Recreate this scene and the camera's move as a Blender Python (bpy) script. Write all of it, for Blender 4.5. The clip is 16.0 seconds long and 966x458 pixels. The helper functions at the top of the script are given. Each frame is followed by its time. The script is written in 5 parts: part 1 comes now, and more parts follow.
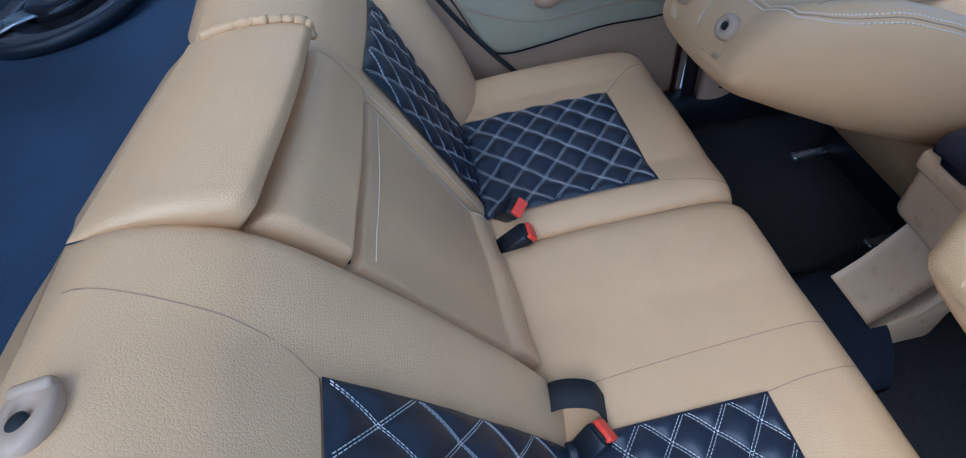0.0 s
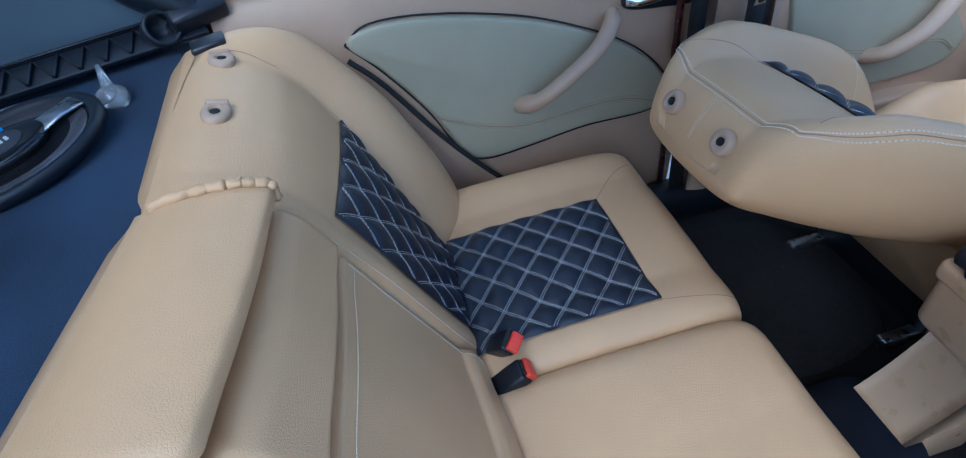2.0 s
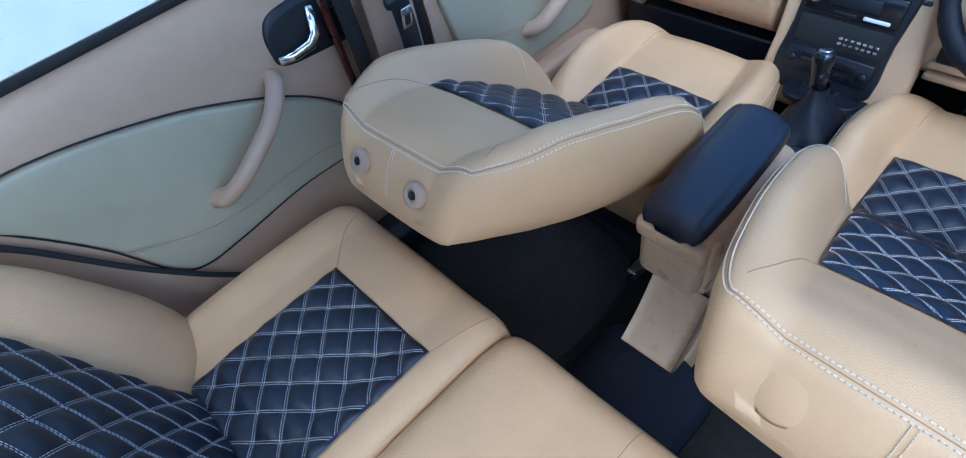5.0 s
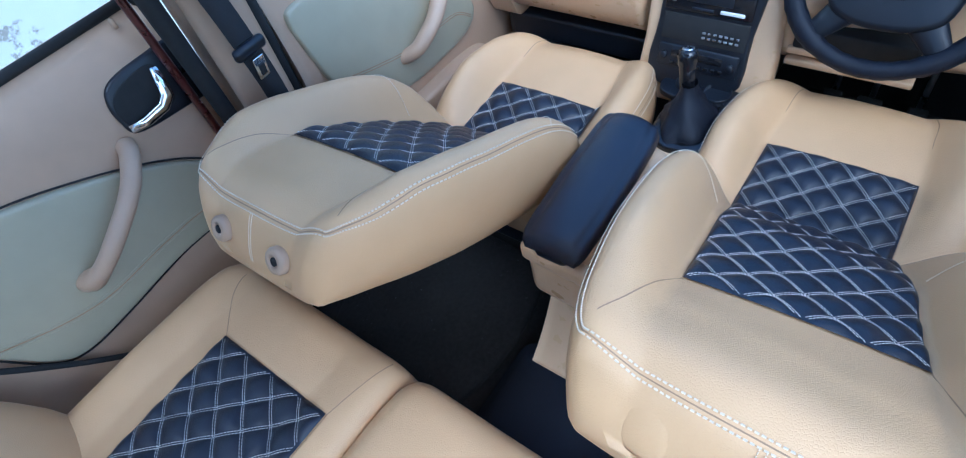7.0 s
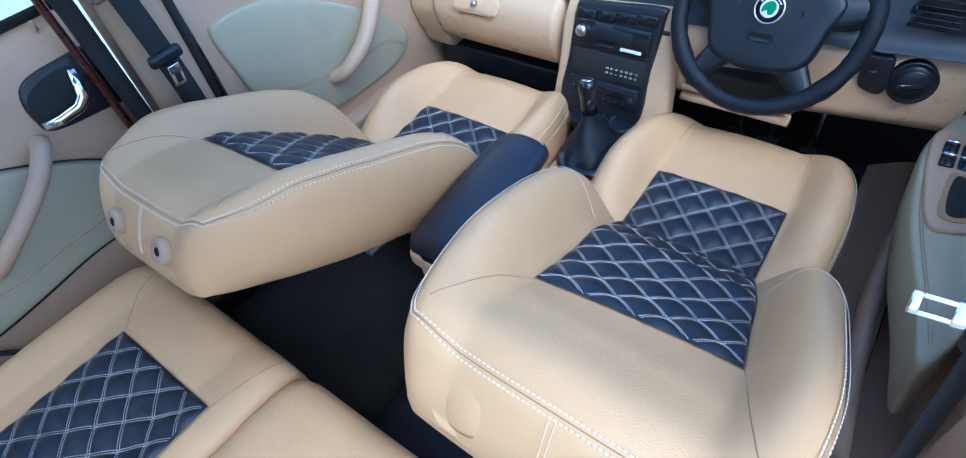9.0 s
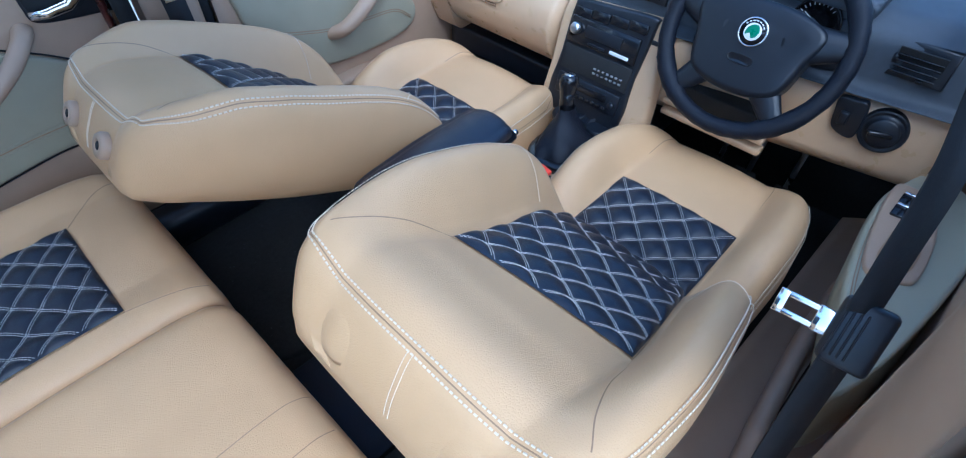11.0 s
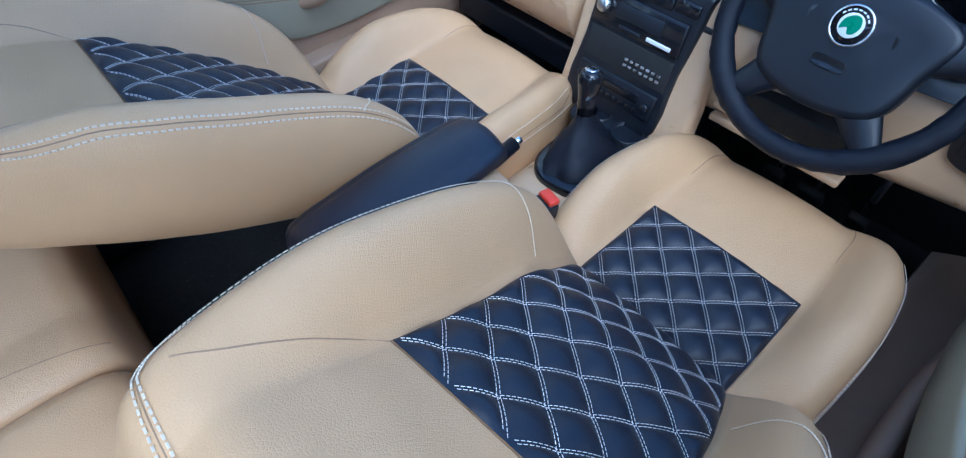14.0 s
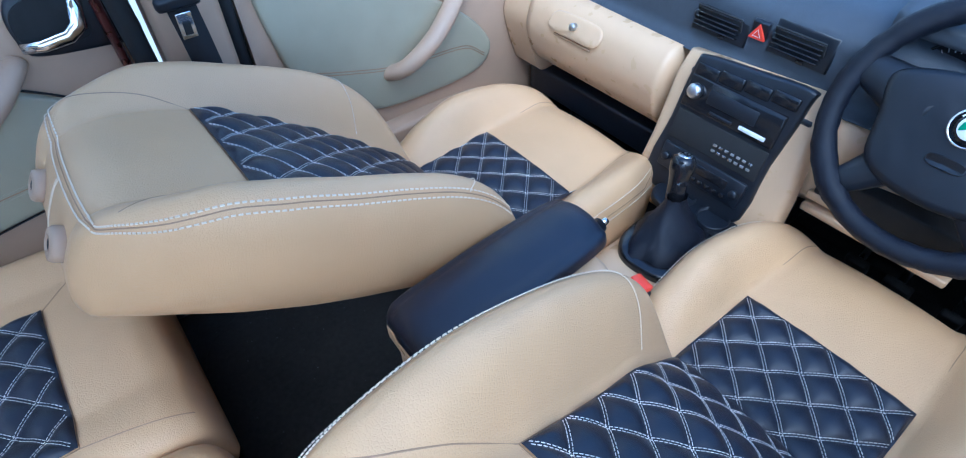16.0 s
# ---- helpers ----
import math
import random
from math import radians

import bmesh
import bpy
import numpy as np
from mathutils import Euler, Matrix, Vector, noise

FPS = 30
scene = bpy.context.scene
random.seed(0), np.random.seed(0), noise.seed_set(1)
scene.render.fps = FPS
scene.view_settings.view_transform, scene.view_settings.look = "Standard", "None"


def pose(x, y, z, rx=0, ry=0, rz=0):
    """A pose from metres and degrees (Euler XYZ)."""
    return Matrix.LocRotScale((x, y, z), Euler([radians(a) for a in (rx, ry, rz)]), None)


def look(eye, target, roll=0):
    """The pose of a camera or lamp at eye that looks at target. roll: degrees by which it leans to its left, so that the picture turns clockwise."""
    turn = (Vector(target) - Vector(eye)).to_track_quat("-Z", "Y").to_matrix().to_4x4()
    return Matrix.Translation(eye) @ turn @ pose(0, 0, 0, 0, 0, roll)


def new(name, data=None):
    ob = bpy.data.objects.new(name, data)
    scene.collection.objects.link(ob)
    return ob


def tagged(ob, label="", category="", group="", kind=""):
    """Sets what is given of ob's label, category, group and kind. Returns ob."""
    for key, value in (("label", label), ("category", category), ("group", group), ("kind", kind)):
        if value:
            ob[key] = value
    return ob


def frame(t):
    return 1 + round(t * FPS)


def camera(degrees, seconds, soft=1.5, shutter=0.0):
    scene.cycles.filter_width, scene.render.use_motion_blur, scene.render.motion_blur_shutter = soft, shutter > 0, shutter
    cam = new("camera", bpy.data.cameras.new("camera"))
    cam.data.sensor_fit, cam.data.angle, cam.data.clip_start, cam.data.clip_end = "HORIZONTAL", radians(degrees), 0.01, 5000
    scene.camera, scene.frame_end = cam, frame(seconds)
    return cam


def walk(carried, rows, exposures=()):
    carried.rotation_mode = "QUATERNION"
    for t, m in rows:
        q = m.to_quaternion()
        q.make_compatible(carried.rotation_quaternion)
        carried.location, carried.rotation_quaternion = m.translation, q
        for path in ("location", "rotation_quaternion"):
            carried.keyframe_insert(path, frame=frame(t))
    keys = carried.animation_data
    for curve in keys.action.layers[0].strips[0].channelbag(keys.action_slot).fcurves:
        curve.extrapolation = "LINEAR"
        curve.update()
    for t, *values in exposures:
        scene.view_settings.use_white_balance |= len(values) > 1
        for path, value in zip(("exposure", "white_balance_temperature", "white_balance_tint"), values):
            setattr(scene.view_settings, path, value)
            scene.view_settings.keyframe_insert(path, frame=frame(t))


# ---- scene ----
cam = camera(80.0, 16.0, 1.1)
PATH = [
    (0, (-0.427, -0.55, 1.27), (-0.302, 0.747, -0.248), -8.2),
    (0.5, (-0.42, -0.493, 1.27), (-0.26, 0.837, -0.214), -6.7),
    (1, (-0.4, -0.45, 1.274), (-0.235, 0.897, -0.195), -7.3),
    (1.5, (-0.405, -0.412, 1.286), (-0.214, 1.0, -0.117), -7.8),
    (2, (-0.398, -0.392, 1.294), (-0.17, 1.035, -0.088), -8.8),
    (2.5, (-0.357, -0.358, 1.308), (-0.056, 0.996, -0.133), -13.0),
    (3, (-0.299, -0.331, 1.335), (0.11, 0.937, -0.157), -16.7),
    (3.5, (-0.269, -0.328, 1.337), (0.198, 0.921, -0.153), -17.7),
    (4, (-0.235, -0.331, 1.35), (0.321, 0.896, -0.128), -15.4),
    (4.5, (-0.203, -0.326, 1.349), (0.471, 0.82, -0.144), -13.5),
    (7, (-0.024, -0.384, 1.347), (0.816, 0.581, -0.19), -16.8),
    (7.5, (-0.005, -0.421, 1.347), (0.856, 0.534, -0.185), -17.0),
    (8, (0.003, -0.462, 1.339), (0.905, 0.469, -0.184), -14.9),
    (8.5, (0.014, -0.503, 1.339), (0.95, 0.417, -0.17), -12.7),
    (9, (0.007, -0.568, 1.33), (0.98, 0.384, -0.135), -11.1),
    (9.5, (0.005, -0.635, 1.321), (1.03, 0.359, -0.079), -7.3),
    (10, (0.004, -0.707, 1.3), (1.041, 0.3, -0.081), -4.1),
    (12.5, (0.214, -0.669, 1.209), (1.05, 0.275, -0.344), -1.9),
    (13, (0.283, -0.632, 1.175), (1.05, 0.358, -0.384), -6.9),
    (13.5, (0.311, -0.59, 1.16), (1.104, 0.41, -0.381), -5.1),
    (14, (0.322, -0.534, 1.169), (1.125, 0.444, -0.38), -2.7),
    (14.5, (0.303, -0.483, 1.186), (1.14, 0.559, -0.301), -1.7),
    (15, (0.284, -0.479, 1.181), (1.148, 0.615, -0.253), -1.7),
    (15.5, (0.271, -0.462, 1.184), (1.134, 0.667, -0.223), -1.9),
    (16, (0.255, -0.426, 1.188), (1.1, 0.706, -0.228), -1.8),
]
walk(cam, [(t, look(eye, target, roll)) for t, eye, target, roll in PATH], [(0.0, 0.85, 4400, 2), (2.5, 0.95, 4400, 1), (4.5, 1.15, 4400, 1), (7.0, 1.4, 4400, 1), (9.0, 1.45, 4400, 1), (12.5, 1.1, 4400, 1), (15.0, 1.4, 4360, 1), (16.0, 1.5, 4360, 1)])

# ---- world, sun, light ----
world = bpy.data.worlds.new("sky")
scene.world = world
world.use_nodes = True
wn = world.node_tree.nodes
sky = wn.new("ShaderNodeTexSky")
sky.sky_type, sky.sun_disc = "NISHITA", False
sky.dust_density, sky.ozone_density = 2.5, 1.0
sky.sun_elevation, sky.sun_rotation = radians(54), radians(216)
world.node_tree.links.new(sky.outputs[0], wn["Background"].inputs[0])
wn["Background"].inputs[1].default_value = 0.15
sun = new("sun", bpy.data.lights.new("sun", "SUN"))
sun.data.energy, sun.data.angle, sun.data.color = 0.55, radians(40), (1.0, 0.97, 0.93)
sun.matrix_world = look((-2.2, -3.0, 5.2), (0.0, 0.0, 0.5))


# ---- materials ----
def material(name, colour, rough=0.5, metal=0.0, scale=40.0, vary=0.12, bump=0.0, bump_scale=600.0, cells=False, coat=0.0, sheen=0.0, spec=0.5, large=4.0, folds=0.0, worn=0.07):
    """A node material with two scales of colour variation and fine relief."""
    m = bpy.data.materials.new(name)
    m.use_nodes = True
    nt = m.node_tree
    n, ln = nt.nodes, nt.links
    b = n["Principled BSDF"]
    b.inputs["Roughness"].default_value = rough
    b.inputs["Metallic"].default_value = metal
    b.inputs["Coat Weight"].default_value = coat
    b.inputs["Sheen Weight"].default_value = sheen
    b.inputs["Specular IOR Level"].default_value = spec
    co = n.new("ShaderNodeTexCoord")
    fine = n.new("ShaderNodeTexNoise")
    fine.inputs["Scale"].default_value, fine.inputs["Detail"].default_value = scale, 6
    broad = n.new("ShaderNodeTexNoise")
    broad.inputs["Scale"].default_value, broad.inputs["Detail"].default_value = large, 3
    ln.new(co.outputs["Object"], fine.inputs["Vector"])
    ln.new(co.outputs["Object"], broad.inputs["Vector"])
    add = n.new("ShaderNodeMath")
    add.operation = "ADD"
    ln.new(fine.outputs[0], add.inputs[0])
    ln.new(broad.outputs[0], add.inputs[1])
    ramp = n.new("ShaderNodeMapRange")
    ramp.inputs["From Min"].default_value, ramp.inputs["From Max"].default_value = 0.6, 1.4
    ramp.inputs["To Min"].default_value, ramp.inputs["To Max"].default_value = 1 - vary, 1 + vary
    ln.new(add.outputs[0], ramp.inputs["Value"])
    mul = n.new("ShaderNodeVectorMath")
    mul.operation = "SCALE"
    mul.inputs[0].default_value = colour
    ln.new(ramp.outputs[0], mul.inputs["Scale"])
    ln.new(mul.outputs[0], b.inputs["Base Color"])
    rr = n.new("ShaderNodeMapRange")
    rr.inputs["From Min"].default_value, rr.inputs["From Max"].default_value = 0.3, 0.7
    rr.inputs["To Min"].default_value, rr.inputs["To Max"].default_value = max(0.03, rough - worn), min(1, rough + worn)
    ln.new(fine.outputs[0], rr.inputs["Value"])
    ln.new(rr.outputs[0], b.inputs["Roughness"])
    if bump:
        if cells:
            tex = n.new("ShaderNodeTexVoronoi")
            tex.feature = "DISTANCE_TO_EDGE"
            warp = n.new("ShaderNodeVectorMath")
            warp.operation = "MULTIPLY_ADD"
            warp.inputs[1].default_value = (0.004, 0.004, 0.004)
            wob = n.new("ShaderNodeTexNoise")
            wob.inputs["Scale"].default_value = bump_scale * 0.35
            ln.new(co.outputs["Object"], wob.inputs["Vector"])
            ln.new(wob.outputs["Color"], warp.inputs[0])
            ln.new(co.outputs["Object"], warp.inputs[2])
            ln.new(warp.outputs[0], tex.inputs["Vector"])
            height = n.new("ShaderNodeMath")
            height.operation = "MINIMUM"
            height.inputs[1].default_value = 0.18
            ln.new(tex.outputs["Distance"], height.inputs[0])
            out = height.outputs[0]
        else:
            tex = n.new("ShaderNodeTexNoise")
            tex.inputs["Detail"].default_value = 4
            ln.new(co.outputs["Object"], tex.inputs["Vector"])
            out = tex.outputs[0]
        tex.inputs["Scale"].default_value = bump_scale
        bp = n.new("ShaderNodeBump")
        bp.inputs["Strength"].default_value, bp.inputs["Distance"].default_value = bump, 0.002
        ln.new(out, bp.inputs["Height"])
        if folds:
            soft = n.new("ShaderNodeTexNoise")
            soft.inputs["Scale"].default_value, soft.inputs["Detail"].default_value = 16, 3
            ln.new(co.outputs["Object"], soft.inputs["Vector"])
            wave = n.new("ShaderNodeBump")
            wave.inputs["Strength"].default_value, wave.inputs["Distance"].default_value = folds, 0.012
            ln.new(soft.outputs[0], wave.inputs["Height"])
            ln.new(wave.outputs[0], bp.inputs["Normal"])
        ln.new(bp.outputs[0], b.inputs["Normal"])
    return m


TAN = material("tan_leather", (0.635, 0.405, 0.2), 0.39, scale=14, vary=0.05, bump=0.6, bump_scale=260, cells=True, spec=0.42, folds=0.13, worn=0.02)
WELT = material("tan_seam", (0.34, 0.21, 0.11), 0.6, vary=0.1)
BLACK = material("black_leather", (0.012, 0.015, 0.026), 0.36, scale=30, vary=0.25, bump=0.35, bump_scale=520, cells=True)
THREAD = material("white_thread", (0.72, 0.7, 0.66), 0.7, vary=0.1)
CREAM_THREAD = material("cream_thread", (0.8, 0.68, 0.5), 0.7, vary=0.1)
TRIM = material("beige_trim", (0.45, 0.315, 0.205), 0.52, scale=30, vary=0.05, bump=0.25, bump_scale=900, cells=True)
DASH = material("tan_dash", (0.61, 0.422, 0.243), 0.32, scale=30, vary=0.04, bump=0.2, bump_scale=900, cells=True)
OLIVE = material("sage_leather", (0.38, 0.345, 0.235), 0.4, scale=18, vary=0.06, bump=0.3, bump_scale=420, cells=True)
PLASTIC = material("black_plastic", (0.008, 0.01, 0.015), 0.37, scale=60, vary=0.2, bump=0.15, bump_scale=900, spec=0.5)
# Black grained vinyl, base colour raised to blue-grey for the sky's reflection on it.
UPPER = material("sky_sheen_dash_vinyl", (0.05, 0.06, 0.076), 0.46, scale=60, vary=0.2, bump=0.4, bump_scale=900, cells=True)
GLOSS = material("gloss_black", (0.01, 0.01, 0.012), 0.14, vary=0.2, scale=60)
WHEEL = material("wheel_leather", (0.007, 0.009, 0.016), 0.42, scale=60, vary=0.25, bump=0.5, bump_scale=700, cells=True, spec=0.28)
CARPET = material("black_carpet", (0.027, 0.045, 0.082), 0.95, scale=500, vary=0.9, bump=1.0, bump_scale=700)
MAT = material("floor_carpet", (0.019, 0.018, 0.017), 0.95, scale=90, vary=0.9, bump=0.9, bump_scale=1000)
CHROME = material("chrome", (0.82, 0.82, 0.82), 0.12, 1.0, vary=0.04)
STEEL = material("satin_steel", (0.6, 0.6, 0.6), 0.3, 1.0, vary=0.08)
RED = material("red_plastic", (0.72, 0.06, 0.03), 0.35, vary=0.08)
WEB = material("belt_webbing", (0.013, 0.013, 0.015), 0.75, scale=500, vary=0.4, bump=0.5, bump_scale=1500)
GREY = material("grey_metal_mesh", (0.1, 0.1, 0.11), 0.45, 0.6, scale=1500, vary=0.5, bump=0.6, bump_scale=2500)
TUNNEL = material("navy_carpet", (0.006, 0.009, 0.02), 0.95, scale=600, vary=0.5, bump=0.9, bump_scale=1200)
CONE = material("glossy_speaker_cone", (0.16, 0.15, 0.16), 0.2, 0.7, scale=200, vary=0.2)
RUBBER = material("black_rubber", (0.012, 0.012, 0.012), 0.8, vary=0.2)
PAINT = material("maroon_car_paint", (0.05, 0.008, 0.007), 0.3, coat=0.5, vary=0.1)
LINER = material("headliner", (0.6, 0.55, 0.47), 0.9, vary=0.05, bump=0.3, bump_scale=900)
GROUND = material("concrete_ground", (0.42, 0.4, 0.37), 0.9, scale=20, vary=0.2, bump=0.4, bump_scale=60)
GREEN = material("green_enamel", (0.03, 0.2, 0.1), 0.3, vary=0.1)
WHITE = material("white_print", (0.75, 0.75, 0.75), 0.5, vary=0.05)
BLUE = material("blue_print", (0.05, 0.25, 0.7), 0.4, vary=0.05)
CLEAR = material("clear_plastic", (0.8, 0.8, 0.8), 0.08, vary=0.02)
CLEAR.node_tree.nodes["Principled BSDF"].inputs["Transmission Weight"].default_value = 0.85
GLASS = bpy.data.materials.new("window_glass")
GLASS.use_nodes = True
_b = GLASS.node_tree.nodes["Principled BSDF"]
_b.inputs["Base Color"].default_value = (0.86, 0.9, 0.9, 1)
_b.inputs["Roughness"].default_value, _b.inputs["Transmission Weight"].default_value, _b.inputs["IOR"].default_value = 0.02, 1.0, 1.02


def plaster():
    """Whitewashed wall with flaked and stained patches."""
    m = material("whitewashed_plaster", (0.8, 0.8, 0.74), 0.9, scale=9, vary=0.08, bump=0.8, bump_scale=25)
    nt = m.node_tree
    n, ln = nt.nodes, nt.links
    b = n["Principled BSDF"]
    base = b.inputs["Base Color"].links[0].from_socket
    tex = n.new("ShaderNodeTexNoise")
    tex.inputs["Scale"].default_value, tex.inputs["Detail"].default_value = 3.2, 9
    tex.inputs["Roughness"].default_value = 0.72
    co = n["Texture Coordinate"]
    ln.new(co.outputs["Object"], tex.inputs["Vector"])
    r = n.new("ShaderNodeValToRGB")
    r.color_ramp.elements[0].position, r.color_ramp.elements[1].position = 0.6, 0.63
    ln.new(tex.outputs[0], r.inputs[0])
    mix = n.new("ShaderNodeMix")
    mix.data_type = "RGBA"
    mix.inputs["B"].default_value = (0.4, 0.36, 0.3, 1)
    ln.new(r.outputs[0], mix.inputs["Factor"])
    ln.new(base, mix.inputs["A"])
    ln.new(mix.outputs["Result"], b.inputs["Base Color"])
    return m


PLASTER = plaster()


# ---- building helpers ----
def thing(name, label, category, at=(0, 0, 0), group="", kind=""):
    e = new(name)
    e.location = at
    e.empty_display_size = 0.05
    return tagged(e, label, category, group, kind)


def part(name, data, mat, parent=None, label="", smooth=True):
    """Links a bmesh or (verts, faces) as one mesh object, given in world metres, under a thing or a part."""
    me = bpy.data.meshes.new(name)
    if isinstance(data, tuple):
        me.from_pydata([tuple(map(float, v)) for v in data[0]], [], data[1])
        me.update()
    else:
        bmesh.ops.recalc_face_normals(data, faces=data.faces)
        data.to_mesh(me)
        data.free()
    if smooth:
        me.polygons.foreach_set("use_smooth", [True] * len(me.polygons))
    me.materials.append(mat)
    ob = new(name, me)
    if parent:
        ob.parent = parent
        if not parent.parent:
            ob.matrix_parent_inverse = Matrix.Translation(-parent.location)
    if label:
        ob["label"] = label
    return ob


def box(size, m=Matrix(), bevel=0.004, seg=2):
    """A bevelled box."""
    bm = bmesh.new()
    bmesh.ops.create_cube(bm, size=1)
    bmesh.ops.scale(bm, vec=size, verts=bm.verts)
    if bevel:
        bmesh.ops.bevel(bm, geom=bm.edges[:] + bm.verts[:], offset=min(bevel, min(size) * 0.45), segments=seg, affect="EDGES", profile=0.5)
    bmesh.ops.transform(bm, matrix=m, verts=bm.verts)
    return bm


def lathe(profile, m=Matrix(), seg=32, stretch=(1, 1)):
    """A turned shape from (radius, height) pairs about z."""
    verts, faces = [], []
    for r, h in profile:
        for k in range(seg):
            a = 2 * math.pi * k / seg
            verts.append(m @ Vector((r * math.cos(a) * stretch[0], r * math.sin(a) * stretch[1], h)))
    for i in range(len(profile) - 1):
        for k in range(seg):
            faces.append((i * seg + k, i * seg + (k + 1) % seg, (i + 1) * seg + (k + 1) % seg, (i + 1) * seg + k))
    faces.append(tuple(reversed(range(seg))))
    faces.append(tuple(range((len(profile) - 1) * seg, len(profile) * seg)))
    return verts, faces


def spline(xs, ys, closed=False):
    """A smooth function through the given pairs (monotone-limited cubic)."""
    xs, ys = list(xs), list(ys)
    n = len(xs)
    d = [(ys[i + 1] - ys[i]) / (xs[i + 1] - xs[i]) for i in range(n - 1)]
    t = [d[0]] + [0 if d[i - 1] * d[i] <= 0 else 2 * d[i - 1] * d[i] / (d[i - 1] + d[i]) for i in range(1, n - 1)] + [d[-1]]

    def f(x):
        x = min(max(x, xs[0]), xs[-1])
        i = max(0, min(n - 2, next((k for k in range(n - 1) if x <= xs[k + 1]), n - 2)))
        h = xs[i + 1] - xs[i]
        u = (x - xs[i]) / h
        return (1 + 2 * u) * (1 - u) ** 2 * ys[i] + u * (1 - u) ** 2 * h * t[i] + u * u * (3 - 2 * u) * ys[i + 1] + u * u * (u - 1) * h * t[i + 1]

    return f


def tube(points, radius, seg=8, flat=1.0, up=Vector((0, 0, 1)), closed=False, ends=True):
    """A tube along points; radius a number or one per point; flat squashes it along up."""
    pts = [Vector(p) for p in points]
    n = len(pts)
    verts, faces = [], []
    for i, p in enumerate(pts):
        a, b = (pts[i - 1], pts[(i + 1) % n]) if closed else (pts[max(0, i - 1)], pts[min(n - 1, i + 1)])
        d = (b - a).normalized()
        side = d.cross(up)
        side = side.normalized() if side.length > 1e-5 else Vector((1, 0, 0))
        top = side.cross(d).normalized()
        r = radius[i] if isinstance(radius, (list, tuple)) else radius
        for k in range(seg):
            w = 2 * math.pi * k / seg
            verts.append(p + side * (r * math.cos(w)) + top * (r * flat * math.sin(w)))
    for i in range(n if closed else n - 1):
        for k in range(seg):
            j = (i + 1) % n
            faces.append((i * seg + k, i * seg + (k + 1) % seg, j * seg + (k + 1) % seg, j * seg + k))
    if ends and not closed:
        faces.append(tuple(reversed(range(seg))))
        faces.append(tuple(range((n - 1) * seg, n * seg)))
    return verts, faces


def smooth_path(points, n=24):
    """Catmull-Rom points through the given ones."""
    p = [Vector(q) for q in points]
    p = [p[0] * 2 - p[1]] + p + [p[-1] * 2 - p[-2]]
    out = []
    for i in range(1, len(p) - 2):
        for k in range(n):
            t = k / n
            out.append(0.5 * (2 * p[i] + (p[i + 1] - p[i - 1]) * t + (2 * p[i - 1] - 5 * p[i] + 4 * p[i + 1] - p[i + 2]) * t * t + (3 * p[i] - p[i - 1] - 3 * p[i + 1] + p[i + 2]) * t ** 3))
    return out + [p[-2]]


def join(*meshes):
    verts, faces = [], []
    for v, f in meshes:
        k = len(verts)
        verts += list(v)
        faces += [tuple(i + k for i in q) for q in f]
    return verts, faces


